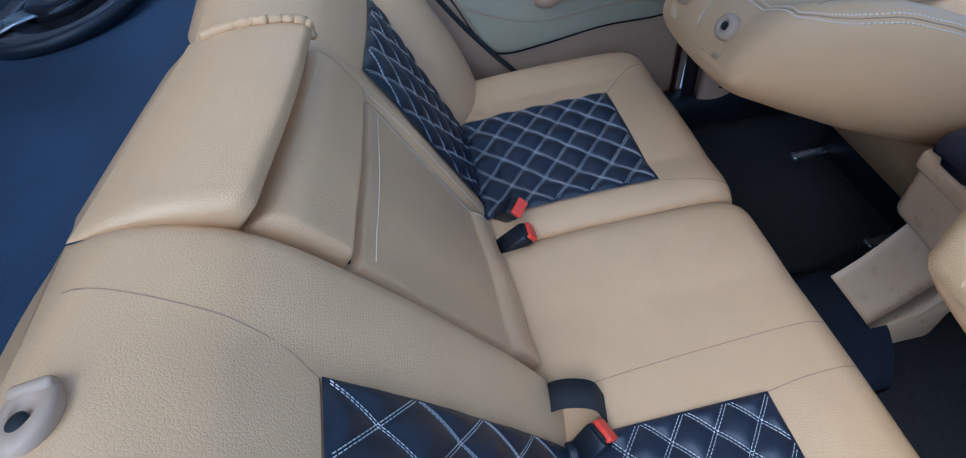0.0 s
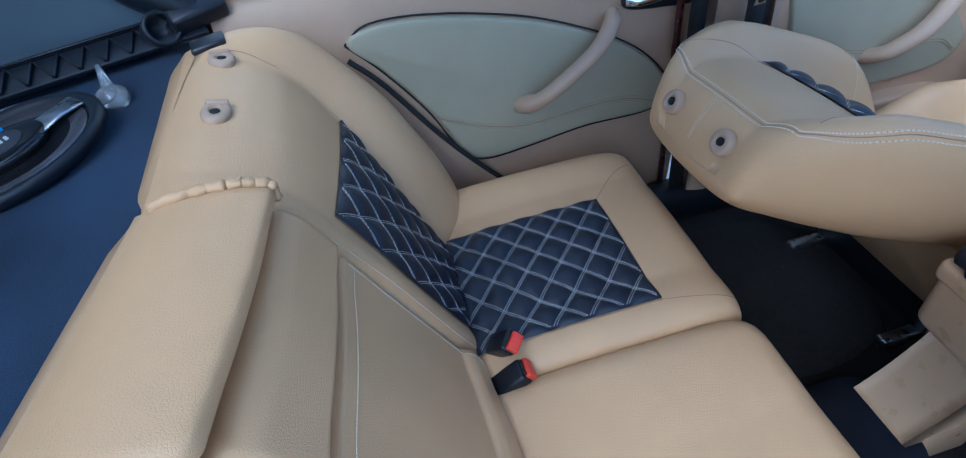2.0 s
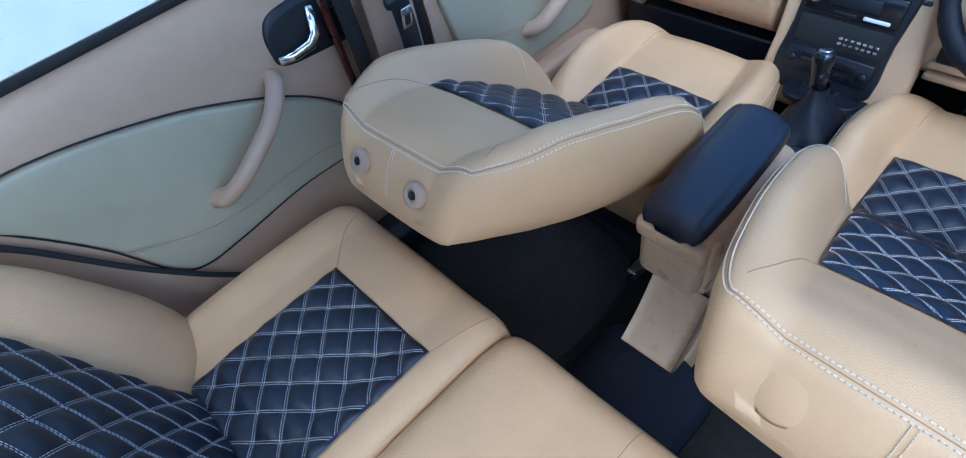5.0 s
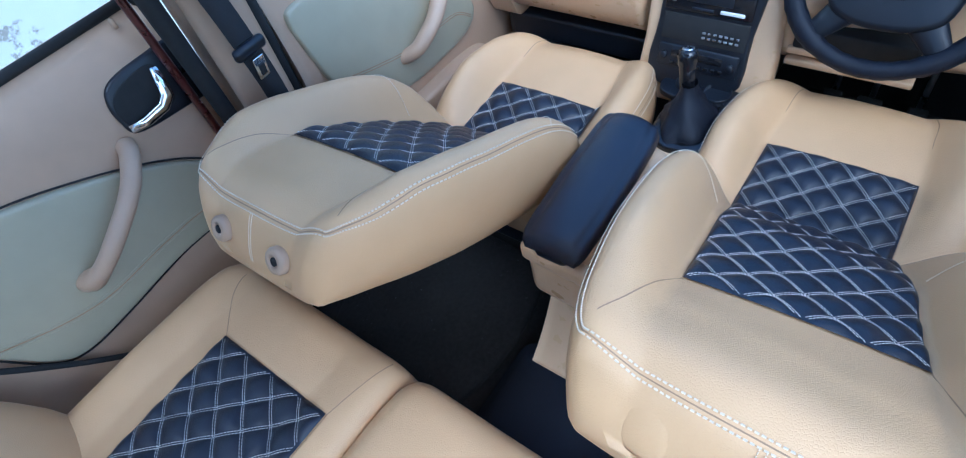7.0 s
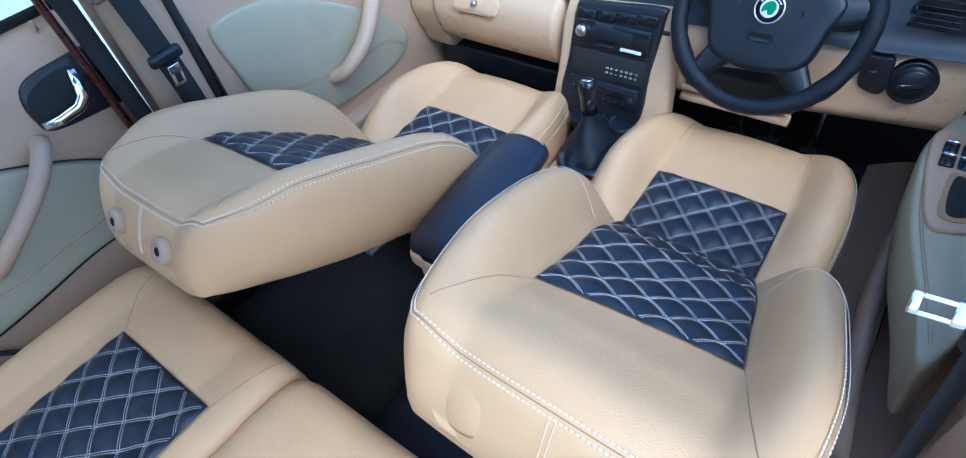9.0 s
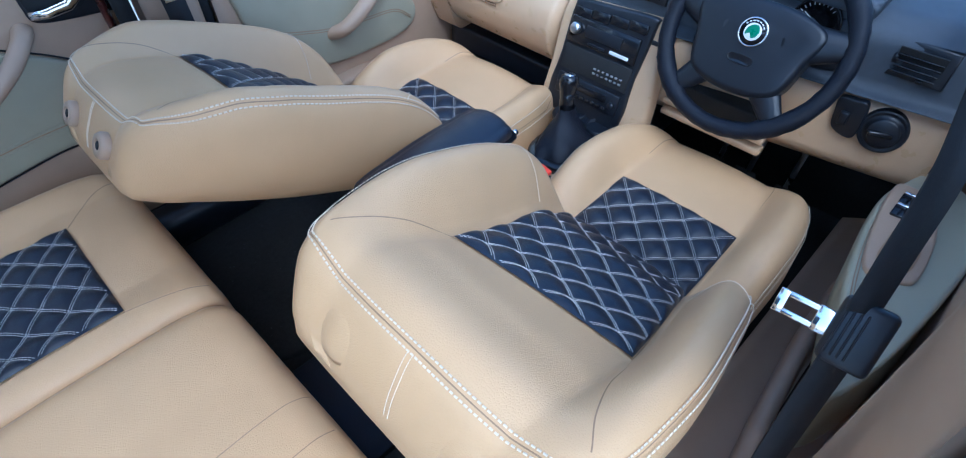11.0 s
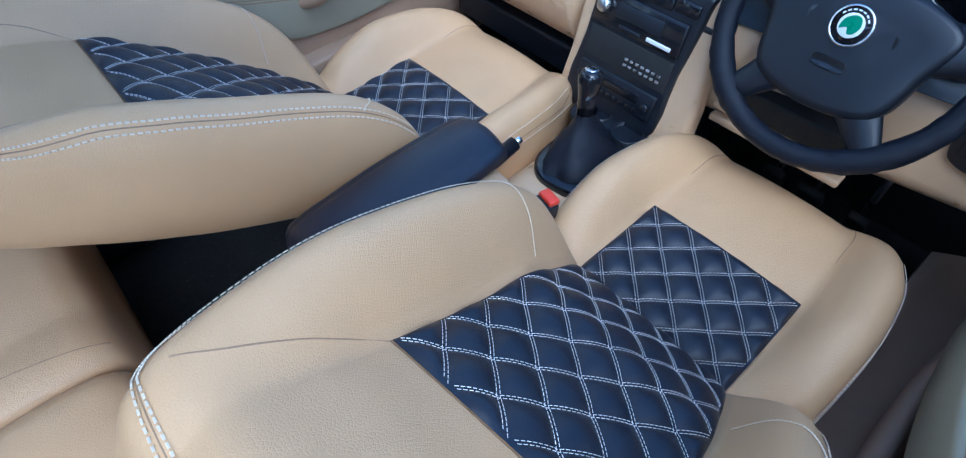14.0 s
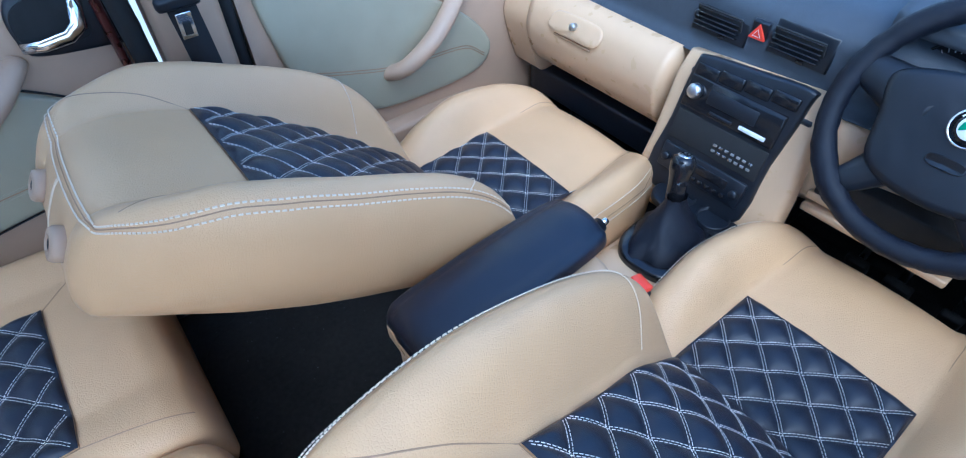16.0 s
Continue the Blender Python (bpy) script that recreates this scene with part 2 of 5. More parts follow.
class Pad:
    """An upholstered block: cross-sections along a; t runs round each one, -1 to 1 over its top, to +-2 beneath.
    mid, crest, base: heights; half: half width; cen: centre; all splines over a. inner: where the side bolsters begin; frame: to the world."""

    def __init__(self, a, mid, crest, base, half, cen, inner=0.5, top=0.8, edge=0.04, frame=Matrix(), crown=0.006, outer=None, outer_inner=None, belly=0.0, roll=0.0):
        self.a = a
        self.outer = spline(a, outer) if outer else None
        self.outer_inner = spline(a, outer_inner) if outer_inner else None
        self.belly, self.roll = belly, roll
        self.mid, self.crest, self.base, self.half, self.cen = (spline(a, v) if isinstance(v, (list, tuple)) else (lambda x, v=v: v) for v in (mid, crest, base, half, cen))
        self.inner, self.topt, self.edge, self.frame, self.crown = inner, top, edge, frame, crown

    def at(self, a, t, lift=0.0):
        m, c, b, h = self.mid(a), self.crest(a), self.base(a), self.half(a)
        s, q = (1 if t >= 0 else -1), abs(t)
        inner = self.inner
        if s < 0 and self.outer:
            c = self.outer(a)
        if s < 0 and self.outer_inner:
            inner = self.outer_inner(a)
        e = min(self.edge, (c - b) * 0.45)
        if q <= self.topt:
            u = min(max((q - inner) / (self.topt - inner), 0), 1)
            z = m + (c - m) * math.sin(u * math.pi / 2) ** 1.15 + self.crown * (1 - min(q / max(inner, 0.05), 1) ** 2)
            y = q * h
        elif q <= 1:
            u = (q - self.topt) / (1 - self.topt)
            z = c - e * (1 - math.sqrt(max(0, 1 - u * u)))
            y = q * h
        elif self.belly:
            w = (q - 1) * math.pi / 2
            y = h * max(0.0, math.cos(w)) ** self.belly
            z = (c - e) - (c - e - b) * math.sin(w) ** self.belly
        elif q <= 1.6:
            u = (q - 1) / 0.6
            z = (c - e) + (b + 0.015 - (c - e)) * u
            y = h * (1 + 0.05 * math.sin(u * math.pi)) - 0.02 * u
        else:
            u = (q - 1.6) / 0.4
            y = (h - 0.02) * (1 - u)
            z = b + 0.015 * max(0, 1 - 8 * u)
        p = Vector((a, self.cen(a) + s * y, z + self.roll * s * y))
        if lift:
            d = 0.004
            du = self.at(a + d, t) - self.at(a - d, t)
            dv = self.at(a, t + 0.02) - self.at(a, t - 0.02)
            nn = du.cross(dv)
            return self.place(p) + nn.normalized() * lift
        return self.place(p)

    def place(self, p):
        return self.frame(p) if callable(self.frame) else self.frame @ p

    def body(self, na=60, nt=84):
        lo, hi = self.a[0], self.a[-1]
        ts = [-2 + 4 * k / nt for k in range(nt)]
        rings = [lo + (hi - lo) * i / na for i in range(na + 1)]
        verts = [self.at(a, t) for a in rings for t in ts]
        faces = [(i * nt + k, i * nt + (k + 1) % nt, (i + 1) * nt + (k + 1) % nt, (i + 1) * nt + k) for i in range(na) for k in range(nt)]
        for i, flip in ((0, True), (na, False)):
            c = Vector((0, 0, 0))
            for k in range(nt):
                c += verts[i * nt + k]
            verts.append(c / nt)
            j = len(verts) - 1
            for k in range(nt):
                q = (i * nt + k, i * nt + (k + 1) % nt, j)
                faces.append(q[::-1] if flip else q)
        return verts, faces


def quilt(pad, corners, cells=(5, 5), puff=0.007, base=0.003, n=70, parent=None, name="quilted_insert", fold=0.0):
    """A black quilted panel on a pad between four corners (a, t), with its diamonds stitched twice over in thread."""
    (a0, t0), (a1, t1), (a2, t2), (a3, t3) = corners

    def uv(u, v):
        return ((a0 * (1 - u) + a1 * u) * (1 - v) + (a3 * (1 - u) + a2 * u) * v, (t0 * (1 - u) + t1 * u) * (1 - v) + (t3 * (1 - u) + t2 * u) * v)

    nu, nv = cells

    def height(u, v):
        p, q = u * nu + v * nv, u * nu - v * nv
        w = abs(math.sin(math.pi * p) * math.sin(math.pi * q)) ** 0.5
        rim = min(1.0, min(u, 1 - u, v, 1 - v) * 22)
        return base + puff * w * rim ** 0.5 + fold * math.exp(-((u - 0.12) / 0.05) ** 2)

    verts, faces = [], []
    for i in range(n + 1):
        for j in range(n + 1):
            a, t = uv(i / n, j / n)
            verts.append(pad.at(a, t, height(i / n, j / n)))
    for i in range(n):
        for j in range(n):
            k = i * (n + 1) + j
            faces.append((k, k + 1, k + n + 2, k + n + 1))
    ob = part(name, (verts, faces), BLACK, parent, "black diamond-quilted leather insert")
    tv, tf = [], []

    def dashes(f, length):
        steps = max(4, int(length / 0.0062))
        for k in range(steps):
            for off in (-1, 1):
                p, q = f(k / steps, off), f((k + 0.68) / steps, off)
                if p is None or q is None:
                    continue
                (ua, va), (ub, vb) = p, q
                pa, pb = pad.at(*uv(ua, va), height(ua, va) + 0.0012), pad.at(*uv(ub, vb), height(ub, vb) + 0.0012)
                d = pb - pa
                if d.length < 1e-5:
                    continue
                up = pad.at(*uv(ua, va), height(ua, va) + 0.003) - pa
                w = d.cross(up).normalized() * 0.00058
                up = up.normalized() * 0.0004
                b = len(tv)
                tv.extend((pa - w - up, pa + w - up, pb + w - up, pb - w - up, pa + up, pb + up))
                tf.extend(((b, b + 3, b + 5, b + 4), (b + 1, b + 4, b + 5, b + 2), (b, b + 4, b + 1), (b + 3, b + 2, b + 5)))

    size_u = (pad.at(*uv(1, 0.5)) - pad.at(*uv(0, 0.5))).length
    size_v = (pad.at(*uv(0.5, 1)) - pad.at(*uv(0.5, 0))).length
    gap = 0.0029
    for sign in (1, -1):
        for m in range(-nv, nu + nv + 1):
            def line(k, off, m=m, sign=sign):
                v = k
                u = (m - sign * v * nv) / nu + off * gap / size_u * 1.0
                return (u, v) if 0.01 < u < 0.99 and 0.01 < v < 0.99 else None
            dashes(line, math.hypot(size_v, size_u * nv / nu))
    part("diamond_stitching", (tv, tf), THREAD, ob, "double rows of white thread", smooth=False)
    return ob


def dash_row(pad, line, pitch=0.0062, width=0.001, lift=0.0018):
    """Thread dashes along (a, t) points on a pad."""
    pts = [pad.at(a, t, lift) for a, t in line]
    ups = [pad.at(a, t, lift + 0.002) - p for (a, t), p in zip(line, pts)]
    tv, tf = [], []
    carry = 0.0
    for (p, q), up in zip(zip(pts, pts[1:]), ups):
        d = q - p
        n = max(1, round(d.length / pitch))
        for k in range(n):
            s, e = p + d * (k / n), p + d * ((k + 0.66) / n)
            w = d.cross(up).normalized() * width
            u = up.normalized() * 0.0006
            b = len(tv)
            tv.extend((s - w - u, s + w - u, e + w - u, e - w - u, s + u, e + u))
            tf.extend(((b, b + 3, b + 5, b + 4), (b + 1, b + 4, b + 5, b + 2), (b, b + 4, b + 1), (b + 3, b + 2, b + 5)))
    return tv, tf


def runs(points, n=30):
    """Points in (a, t), made dense and smooth."""
    return [(p.x, p.y) for p in smooth_path([(a, t, 0) for a, t in points], n)]


def welt(pad, line, radius=0.0011, lift=-0.0006):
    return tube([pad.at(a, t, lift) for a, t in line], radius, 6)


# ---- ground, wall and car shell ----
def sheet(x0, x1, y0, y1, z, nx, ny, f=None):
    verts = [(x0 + (x1 - x0) * i / nx, y0 + (y1 - y0) * j / ny, z + (f(x0 + (x1 - x0) * i / nx, y0 + (y1 - y0) * j / ny) if f else 0)) for i in range(nx + 1) for j in range(ny + 1)]
    return verts, [(i * (ny + 1) + j, (i + 1) * (ny + 1) + j, (i + 1) * (ny + 1) + j + 1, i * (ny + 1) + j + 1) for i in range(nx) for j in range(ny)]


tagged(part("ground", sheet(-400, 400, -400, 400, -0.35, 40, 40), GROUND), "pale concrete ground of the yard", "ground", kind="structure")
wall = tagged(part("wall_left", box((9, 0.25, 4.2), pose(0, 2.75, 1.75), 0.03), PLASTER), "whitewashed wall with flaking stained plaster", "wall", kind="structure")
floor = tagged(part("floor", box((2.6, 1.56, 0.05), pose(0.45, 0.02, 0.0), 0.01), MAT), "black carpeted car floor", "floor", kind="structure")


# Added roof slab out of view; its extent is set to shape the cabin light.
def shading_roof():
    verts, faces = [], []
    nx, ny = 20, 20
    for lay in (0, 1):
        for i in range(nx + 1):
            for j in range(ny + 1):
                x = -0.7 + 1.12 * i / nx
                v = -1 + 2 * j / ny
                verts.append((x, v * 0.54, 1.56 - 0.09 * v ** 4 - 0.06 * ((x - 0.0) / 0.9) ** 2 + lay * 0.05))
    n = (nx + 1) * (ny + 1)
    for i in range(nx):
        for j in range(ny):
            k = i * (ny + 1) + j
            q = (k, k + 1, k + ny + 2, k + ny + 1)
            faces += [q[::-1], tuple(c + n for c in q)]
    rim = [j for j in range(ny + 1)] + [i * (ny + 1) + ny for i in range(1, nx + 1)] + [nx * (ny + 1) + j for j in range(ny - 1, -1, -1)] + [i * (ny + 1) for i in range(nx - 1, 0, -1)]
    for a, b in zip(rim, rim[1:] + rim[:1]):
        faces.append((a, b, b + n, a + n))
    return verts, faces


tagged(part("ceiling", shading_roof(), LINER), "unseen pale headliner slab that shades the cabin", "ceiling", kind="structure")


# ---- front seats ----
def on_pad(pad, a, t):
    """A frame on a pad's surface, z along its outward normal, x up the pad."""
    p = pad.at(a, t)
    n = (pad.at(a, t, 0.01) - p).normalized()
    x = (pad.at(a + 0.01, t) - p).normalized()
    m = Matrix((x, n.cross(x).normalized(), n)).transposed().to_4x4()
    m.translation = p + n * 0.001
    return m


def front_seat(label, c_rear, c_front, dx=0.0, guides=True, wide=1.0, roll=0.0, skew=0.0, near=0.57, group="front seats"):
    seat = thing("front_seat", label, "car seat", (0.8 + dx, c_front, 0.02), group)
    mid_c = (c_rear + c_front) / 2
    a = [v + dx for v in (0.117, 0.122, 0.14, 0.172, 0.21, 0.3, 0.38, 0.46, 0.54, 0.6, 0.65, 0.7, 0.725, 0.745, 0.765)]
    driver = wide > 1
    mid = [0.63, 0.652, 0.69, 0.728, 0.734, 0.684, 0.62, 0.566, 0.522, 0.5, 0.46, 0.42, 0.395, 0.365, 0.32] if driver else [0.625, 0.645, 0.68, 0.718, 0.728, 0.706, 0.67, 0.618, 0.56, 0.512, 0.47, 0.425, 0.4, 0.37, 0.325]
    crest = [0.635, 0.66, 0.697, 0.738, 0.748, 0.74, 0.722, 0.69, 0.652, 0.618, 0.582, 0.525, 0.475, 0.415, 0.335] if driver else [0.63, 0.65, 0.69, 0.732, 0.75, 0.756, 0.735, 0.702, 0.668, 0.637, 0.6, 0.54, 0.485, 0.42, 0.335]
    under = [0.6, 0.585, 0.56, 0.53, 0.51, 0.465, 0.425, 0.39, 0.355, 0.33, 0.31, 0.29, 0.28, 0.275, 0.27]
    half = [0.19, 0.2, 0.212, 0.226, 0.238, 0.254, 0.262, 0.264, 0.264, 0.262, 0.258, 0.252, 0.244, 0.234, 0.215] if driver else [0.13, 0.145, 0.162, 0.183, 0.205, 0.246, 0.262, 0.267, 0.267, 0.266, 0.264, 0.258, 0.248, 0.236, 0.215]
    blend = [0, 0, 0, 0, 0.02, 0.1, 0.2, 0.35, 0.5, 0.6, 0.7, 0.8, 0.88, 0.94, 1.0]
    back = Pad(a, mid, crest, under, half, [c_rear * (1 - k) + c_front * k for k in blend], inner=0.6, top=0.86, edge=0.045, belly=0.7, roll=roll)
    backrest = part("backrest", back.body(90, 120), TAN, seat, "tan leather backrest reclined almost flat")
    ins0 = (0.4 if driver else 0.362) + dx
    end = 0.735 + dx
    quilt(back, [(ins0 - skew, 0.6), (end, 0.57), (end, -0.57), (ins0 + skew, -0.6)], (5, 4), 0.012, 0.003, 84, backrest)
    for s in (-1, 1):
        ins = ins0 - s * skew
        part("seam", welt(back, runs([(ins, s * 0.6), (0.32 + dx, s * 0.66), (0.255 + dx, s * 0.75), (0.215 + dx, s * 0.86)])), WELT, backrest)
        part("seam", welt(back, runs([(ins, s * 0.6), (0.54 + dx, s * 0.585), (end, s * 0.57)])), WELT, backrest)
    part("seam", welt(back, runs([(ins0 - skew, 0.6), (ins0, 0), (ins0 + skew, -0.6)])), WELT, backrest)
    edge = [(0.174 + 0.012 * (k / 30) ** 3, 0.9 * k / 30) for k in range(30)]
    edge += [(0.186 + 0.075 * (1 - math.cos(k * math.pi / 48)), 0.9 + 0.068 * math.sin(k * math.pi / 48)) for k in range(24)]
    edge += [(0.261 + 0.44 * k / 60, 0.968) for k in range(61)]
    edge = edge[::-1] + [(x, -t) for x, t in edge[1:]]
    part("seam", welt(back, [(x + dx, t) for x, t in edge]), WELT, backrest)
    for off in (-0.0055, 0.0055):
        line = [(x + dx - off * max(0.0, 1 - abs(t) ** 6), t + (1 if t > 0 else -1) * off * 3.2 * min(1.0, abs(t) ** 6)) for x, t in edge]
        part("seam_stitching", dash_row(back, line, 0.0078, 0.0013, 0.0022), CREAM_THREAD, backrest, "cream top-stitching", smooth=False)
    for off in (-0.017, 0.017):
        part("seam_stitching", dash_row(back, runs([(0.168 + dx, off), (0.14 + dx, off), (0.121 + dx, off)], 10), 0.006, 0.0006), CREAM_THREAD, backrest, "cream top-stitching", smooth=False)
    for s in (-1, 1):
        part("seam_stitching", dash_row(back, runs([(0.64 + dx, s * 0.64), (0.652 + dx, s * 0.75), (0.645 + dx, s * 0.88), (0.62 + dx, s * 0.965)], 10), 0.006), CREAM_THREAD, backrest, "cream top-stitching", smooth=False)
    if guides:
        for s in (-1, 1):
            centre = back.at(0.138 + dx, s * 0.5) + Vector((-0.003, 0, 0.002))
            rot = Vector((-0.84, 0, 0.55)).to_track_quat("Z", "Y").to_matrix().to_4x4()
            m = Matrix.Translation(centre) @ rot
            g = part("headrest_guide", lathe([(0.0235, -0.02), (0.0235, 0.005), (0.021, 0.01), (0.012, 0.012), (0.0095, 0.009), (0.009, 0.007)], m, 28), TRIM, backrest, "tan plastic headrest socket")
            # Solid black plug painting the shade down the socket's hole.
            part("socket_hole_shade", lathe([(0.0075, 0.004), (0.0075, 0.0102)], m, 16), RUBBER, g)
    else:
        for s in (-1, 1):
            m = on_pad(back, 0.138 + dx, s * 0.52)
            part("covered_socket", lathe([(0.044, -0.0075), (0.037, -0.0042), (0.029, -0.0016), (0.02, 0.0002), (0.01, 0.0012), (0.001, 0.0014)], m, 28), TAN, backrest, "bulge of a socket under the leather")
    b = [v + dx for v in (0.66, 0.7, 0.75, 0.83, 0.93, 1.03, 1.11, 1.155, 1.178, 1.188)]
    cush = Pad(b, [0.33, 0.345, 0.352, 0.356, 0.364, 0.374, 0.38, 0.368, 0.341, 0.305], [0.33, 0.35, 0.372, 0.415, 0.442, 0.434, 0.412, 0.385, 0.35, 0.31],
               [0.17, 0.16, 0.15, 0.15, 0.15, 0.15, 0.15, 0.16, 0.18, 0.2], [0.22, 0.24, 0.25, 0.256, 0.258, 0.25, 0.23, 0.207, 0.185, 0.165], c_front, inner=0.57, top=0.85, edge=0.045)
    cushion = part("seat_cushion", cush.body(80, 110), TAN, seat)
    f, r = 0.955 + dx, 0.665 + dx
    quilt(cush, [(r, 0.6), (f, 0.56), (f, -near), (r, -0.6)], (4, 4), 0.012, 0.003, 84, cushion)
    for s in (-1, 1):
        part("seam", welt(cush, runs([(r, s * 0.6), (f, 0.56 if s > 0 else -near), (1.06 + dx, s * 0.58), (1.13 + dx, s * 0.62), (1.165 + dx, s * 0.64)])), WELT, cushion)
        part("seam", welt(cush, runs([(0.68 + dx, s * 1.02), (0.85 + dx, s * 1.02), (1.03 + dx, s * 1.01), (1.12 + dx, s * 0.98), (1.16 + dx, s * 0.9)])), WELT, cushion)
        for o in (-0.028, 0.028):
            part("seam_stitching", dash_row(cush, runs([(0.68 + dx, s * 1.02 + o), (0.85 + dx, s * 1.02 + o), (1.03 + dx, s * 1.01 + o), (1.12 + dx, s * 0.98 + o)], 14)), CREAM_THREAD, cushion, "cream top-stitching", smooth=False)
    part("seam", welt(cush, runs([(f, 0.56), (f - 0.003, 0), (f, -near)])), WELT, cushion)
    part("seat_base", box((0.44, 0.4, 0.14), pose(0.92 + dx, c_front, 0.1), 0.02), PLASTIC, seat, "black seat frame")
    for s in (-1, 1):
        part("seat_rail", box((0.56, 0.03, 0.03), pose(0.88 + dx, c_front + s * 0.17, 0.04), 0.005), STEEL, seat)
        part("recliner_cover", lathe([(0.05, -0.012), (0.05, 0.008), (0.043, 0.013)], pose(0.72 + dx, c_front + s * 0.236, 0.29, 90 * s), 24), PLASTIC, seat, "black recliner cover")
    return seat


front_seat("tan leather passenger seat reclined flat with headrest removed", 0.364, 0.34, roll=-0.08, near=0.64)
front_seat("tan leather driver seat reclined flat with smooth covered top", -0.41, -0.345, 0.05, False, 1.07, 0.05, 0.02)


# ---- rear bench ----
def rear_cushion(name, label, cen, half, y_in, x_front, seams):
    a = [-0.37, -0.34, -0.25, -0.1, 0.05, 0.115, 0.152, 0.168, 0.175]
    pad = Pad(a, [0.37, 0.398, 0.404, 0.406, 0.406, 0.402, 0.386, 0.36, 0.31], [0.375, 0.405, 0.414, 0.418, 0.416, 0.409, 0.391, 0.364, 0.314], 0.2, [half] * 4 + [half, half - 0.002, half - 0.008, half - 0.02, half - 0.035], cen, inner=0.55, top=1 - 0.05 / half, edge=0.035)
    seat = thing(name, label, "car seat", (-0.1, cen, 0.03), "rear bench")
    cushion = part("cushion", pad.body(70, 110), TAN, seat)
    t0, t1 = (y_in[0] - cen) / half, (y_in[1] - cen) / half
    quilt(pad, [(-0.345, t1), (x_front, t1), (x_front, t0), (-0.345, t0)], (5, 4), 0.012, 0.004, 84, cushion, fold=-0.004)
    for line in ([(x_front, t1), (x_front, (t0 + t1) / 2), (x_front, t0)], [(-0.34, t0), (x_front, t0)], [(-0.34, t1), (x_front, t1)]):
        part("seam", welt(pad, runs(line)), WELT, cushion)
    for line in seams:
        part("seam", welt(pad, runs([(x, (y - cen) / half) for x, y in line])), WELT, cushion)
    for s in (-1, 1):
        part("seam", welt(pad, runs([(-0.34, s * 1.04), (0.0, s * 1.04), (0.14, s * 1.03)])), WELT, cushion)
        part("seam_stitching", dash_row(pad, runs([(-0.34, s * 1.01), (0.0, s * 1.01), (0.13, s * 1.0)], 16)), CREAM_THREAD, cushion, "tan top-stitching", smooth=False)
    part("cushion_base", box((0.44, 2 * half - 0.06, 0.19), pose(-0.13, cen, 0.12), 0.02), CARPET, seat, "black cushion base")
    return pad


rear_cushion("rear_seat", "tan leather rear seat cushion with black quilted insert", 0.42, 0.278, (0.206, 0.517), 0.014, [[(0.014, 0.517), (0.08, 0.585), (0.14, 0.62)], [(0.014, 0.206), (0.09, 0.19), (0.155, 0.175)]])
rear_cushion("rear_seat", "wide tan leather rear cushion with plain middle place", -0.285, 0.43, (-0.57, -0.254), -0.008, [[(-0.34, -0.18), (-0.1, -0.165), (0.16, -0.155)], [(-0.008, -0.254), (0.06, -0.245), (0.155, -0.24)]])


def lean_frame(x, z, degrees):
    """Frame of a backrest: a runs up it, its face looks ahead; the second axis points to the right."""
    r = radians(degrees)
    up, out = Vector((-math.cos(r), 0, math.sin(r))), Vector((math.sin(r), 0, math.cos(r)))
    m = Matrix((up, Vector((0, -1, 0)), out)).transposed().to_4x4()
    m.translation = (x, 0, z)
    return m


def guide(m, parent):
    g = part("headrest_guide", lathe([(0.022, -0.012), (0.022, 0.003), (0.019, 0.007), (0.011, 0.008), (0.009, 0.006), (0.0085, 0.004)], m, 28, (1.0, 1.35)), TRIM, parent, "tan plastic headrest socket")
    # Black plug in place of an open hole, its shade given by colour.
    part("socket_hole_shade", lathe([(0.0075, 0.002), (0.0075, 0.0085)], m @ pose(0, 0.008, 0), 16), RUBBER, g)
    part("release_button", box((0.034, 0.01, 0.012), m @ pose(0, -0.018, 0.006), 0.004), TRIM, g)


TOP_A = [-0.03, 0.02, 0.1, 0.25, 0.4, 0.47, 0.52, 0.55, 0.57, 0.58]
FL = lean_frame(-0.352, 0.39, 66)
left_back = Pad(TOP_A, [0.0, 0.008, 0.01, 0.01, 0.004, -0.008, -0.033, -0.06, -0.088, -0.118], [0.01, 0.018, 0.022, 0.024, 0.016, 0.002, -0.024, -0.053, -0.083, -0.116], -0.16, [0.235, 0.255, 0.27, 0.275, 0.275, 0.272, 0.26, 0.25, 0.238, 0.225],
                -0.46, inner=0.7, top=0.88, edge=0.045, frame=FL, outer=[0.075, 0.084, 0.09, 0.088, 0.064, 0.046, 0.018, -0.016, -0.056, -0.1], outer_inner=[0.1, 0.12, 0.2, 0.4, 0.57, 0.6, 0.62, 0.63, 0.64, 0.65])
lb = thing("rear_seat", "tan leather rear backrest with black quilted insert", "car seat", (-0.4, 0.43, 0.3), "rear bench")
back = part("backrest", left_back.body(80, 110), TAN, lb)
quilt(left_back, [(0.0, -0.07), (0.342, -0.54), (0.39, 0.66), (0.0, 0.74)], (4, 4), 0.011, 0.003, 84, back)
part("seam", join(welt(left_back, runs([(0.342, -0.54), (0.42, -0.58), (0.5, -0.63), (0.56, -0.7)])), welt(left_back, runs([(0.39, 0.66), (0.342, -0.54)])), welt(left_back, runs([(0.342, -0.54), (0.0, -0.07)])), welt(left_back, runs([(0.39, 0.66), (0.0, 0.74)]))), WELT, back, "sewn seam")
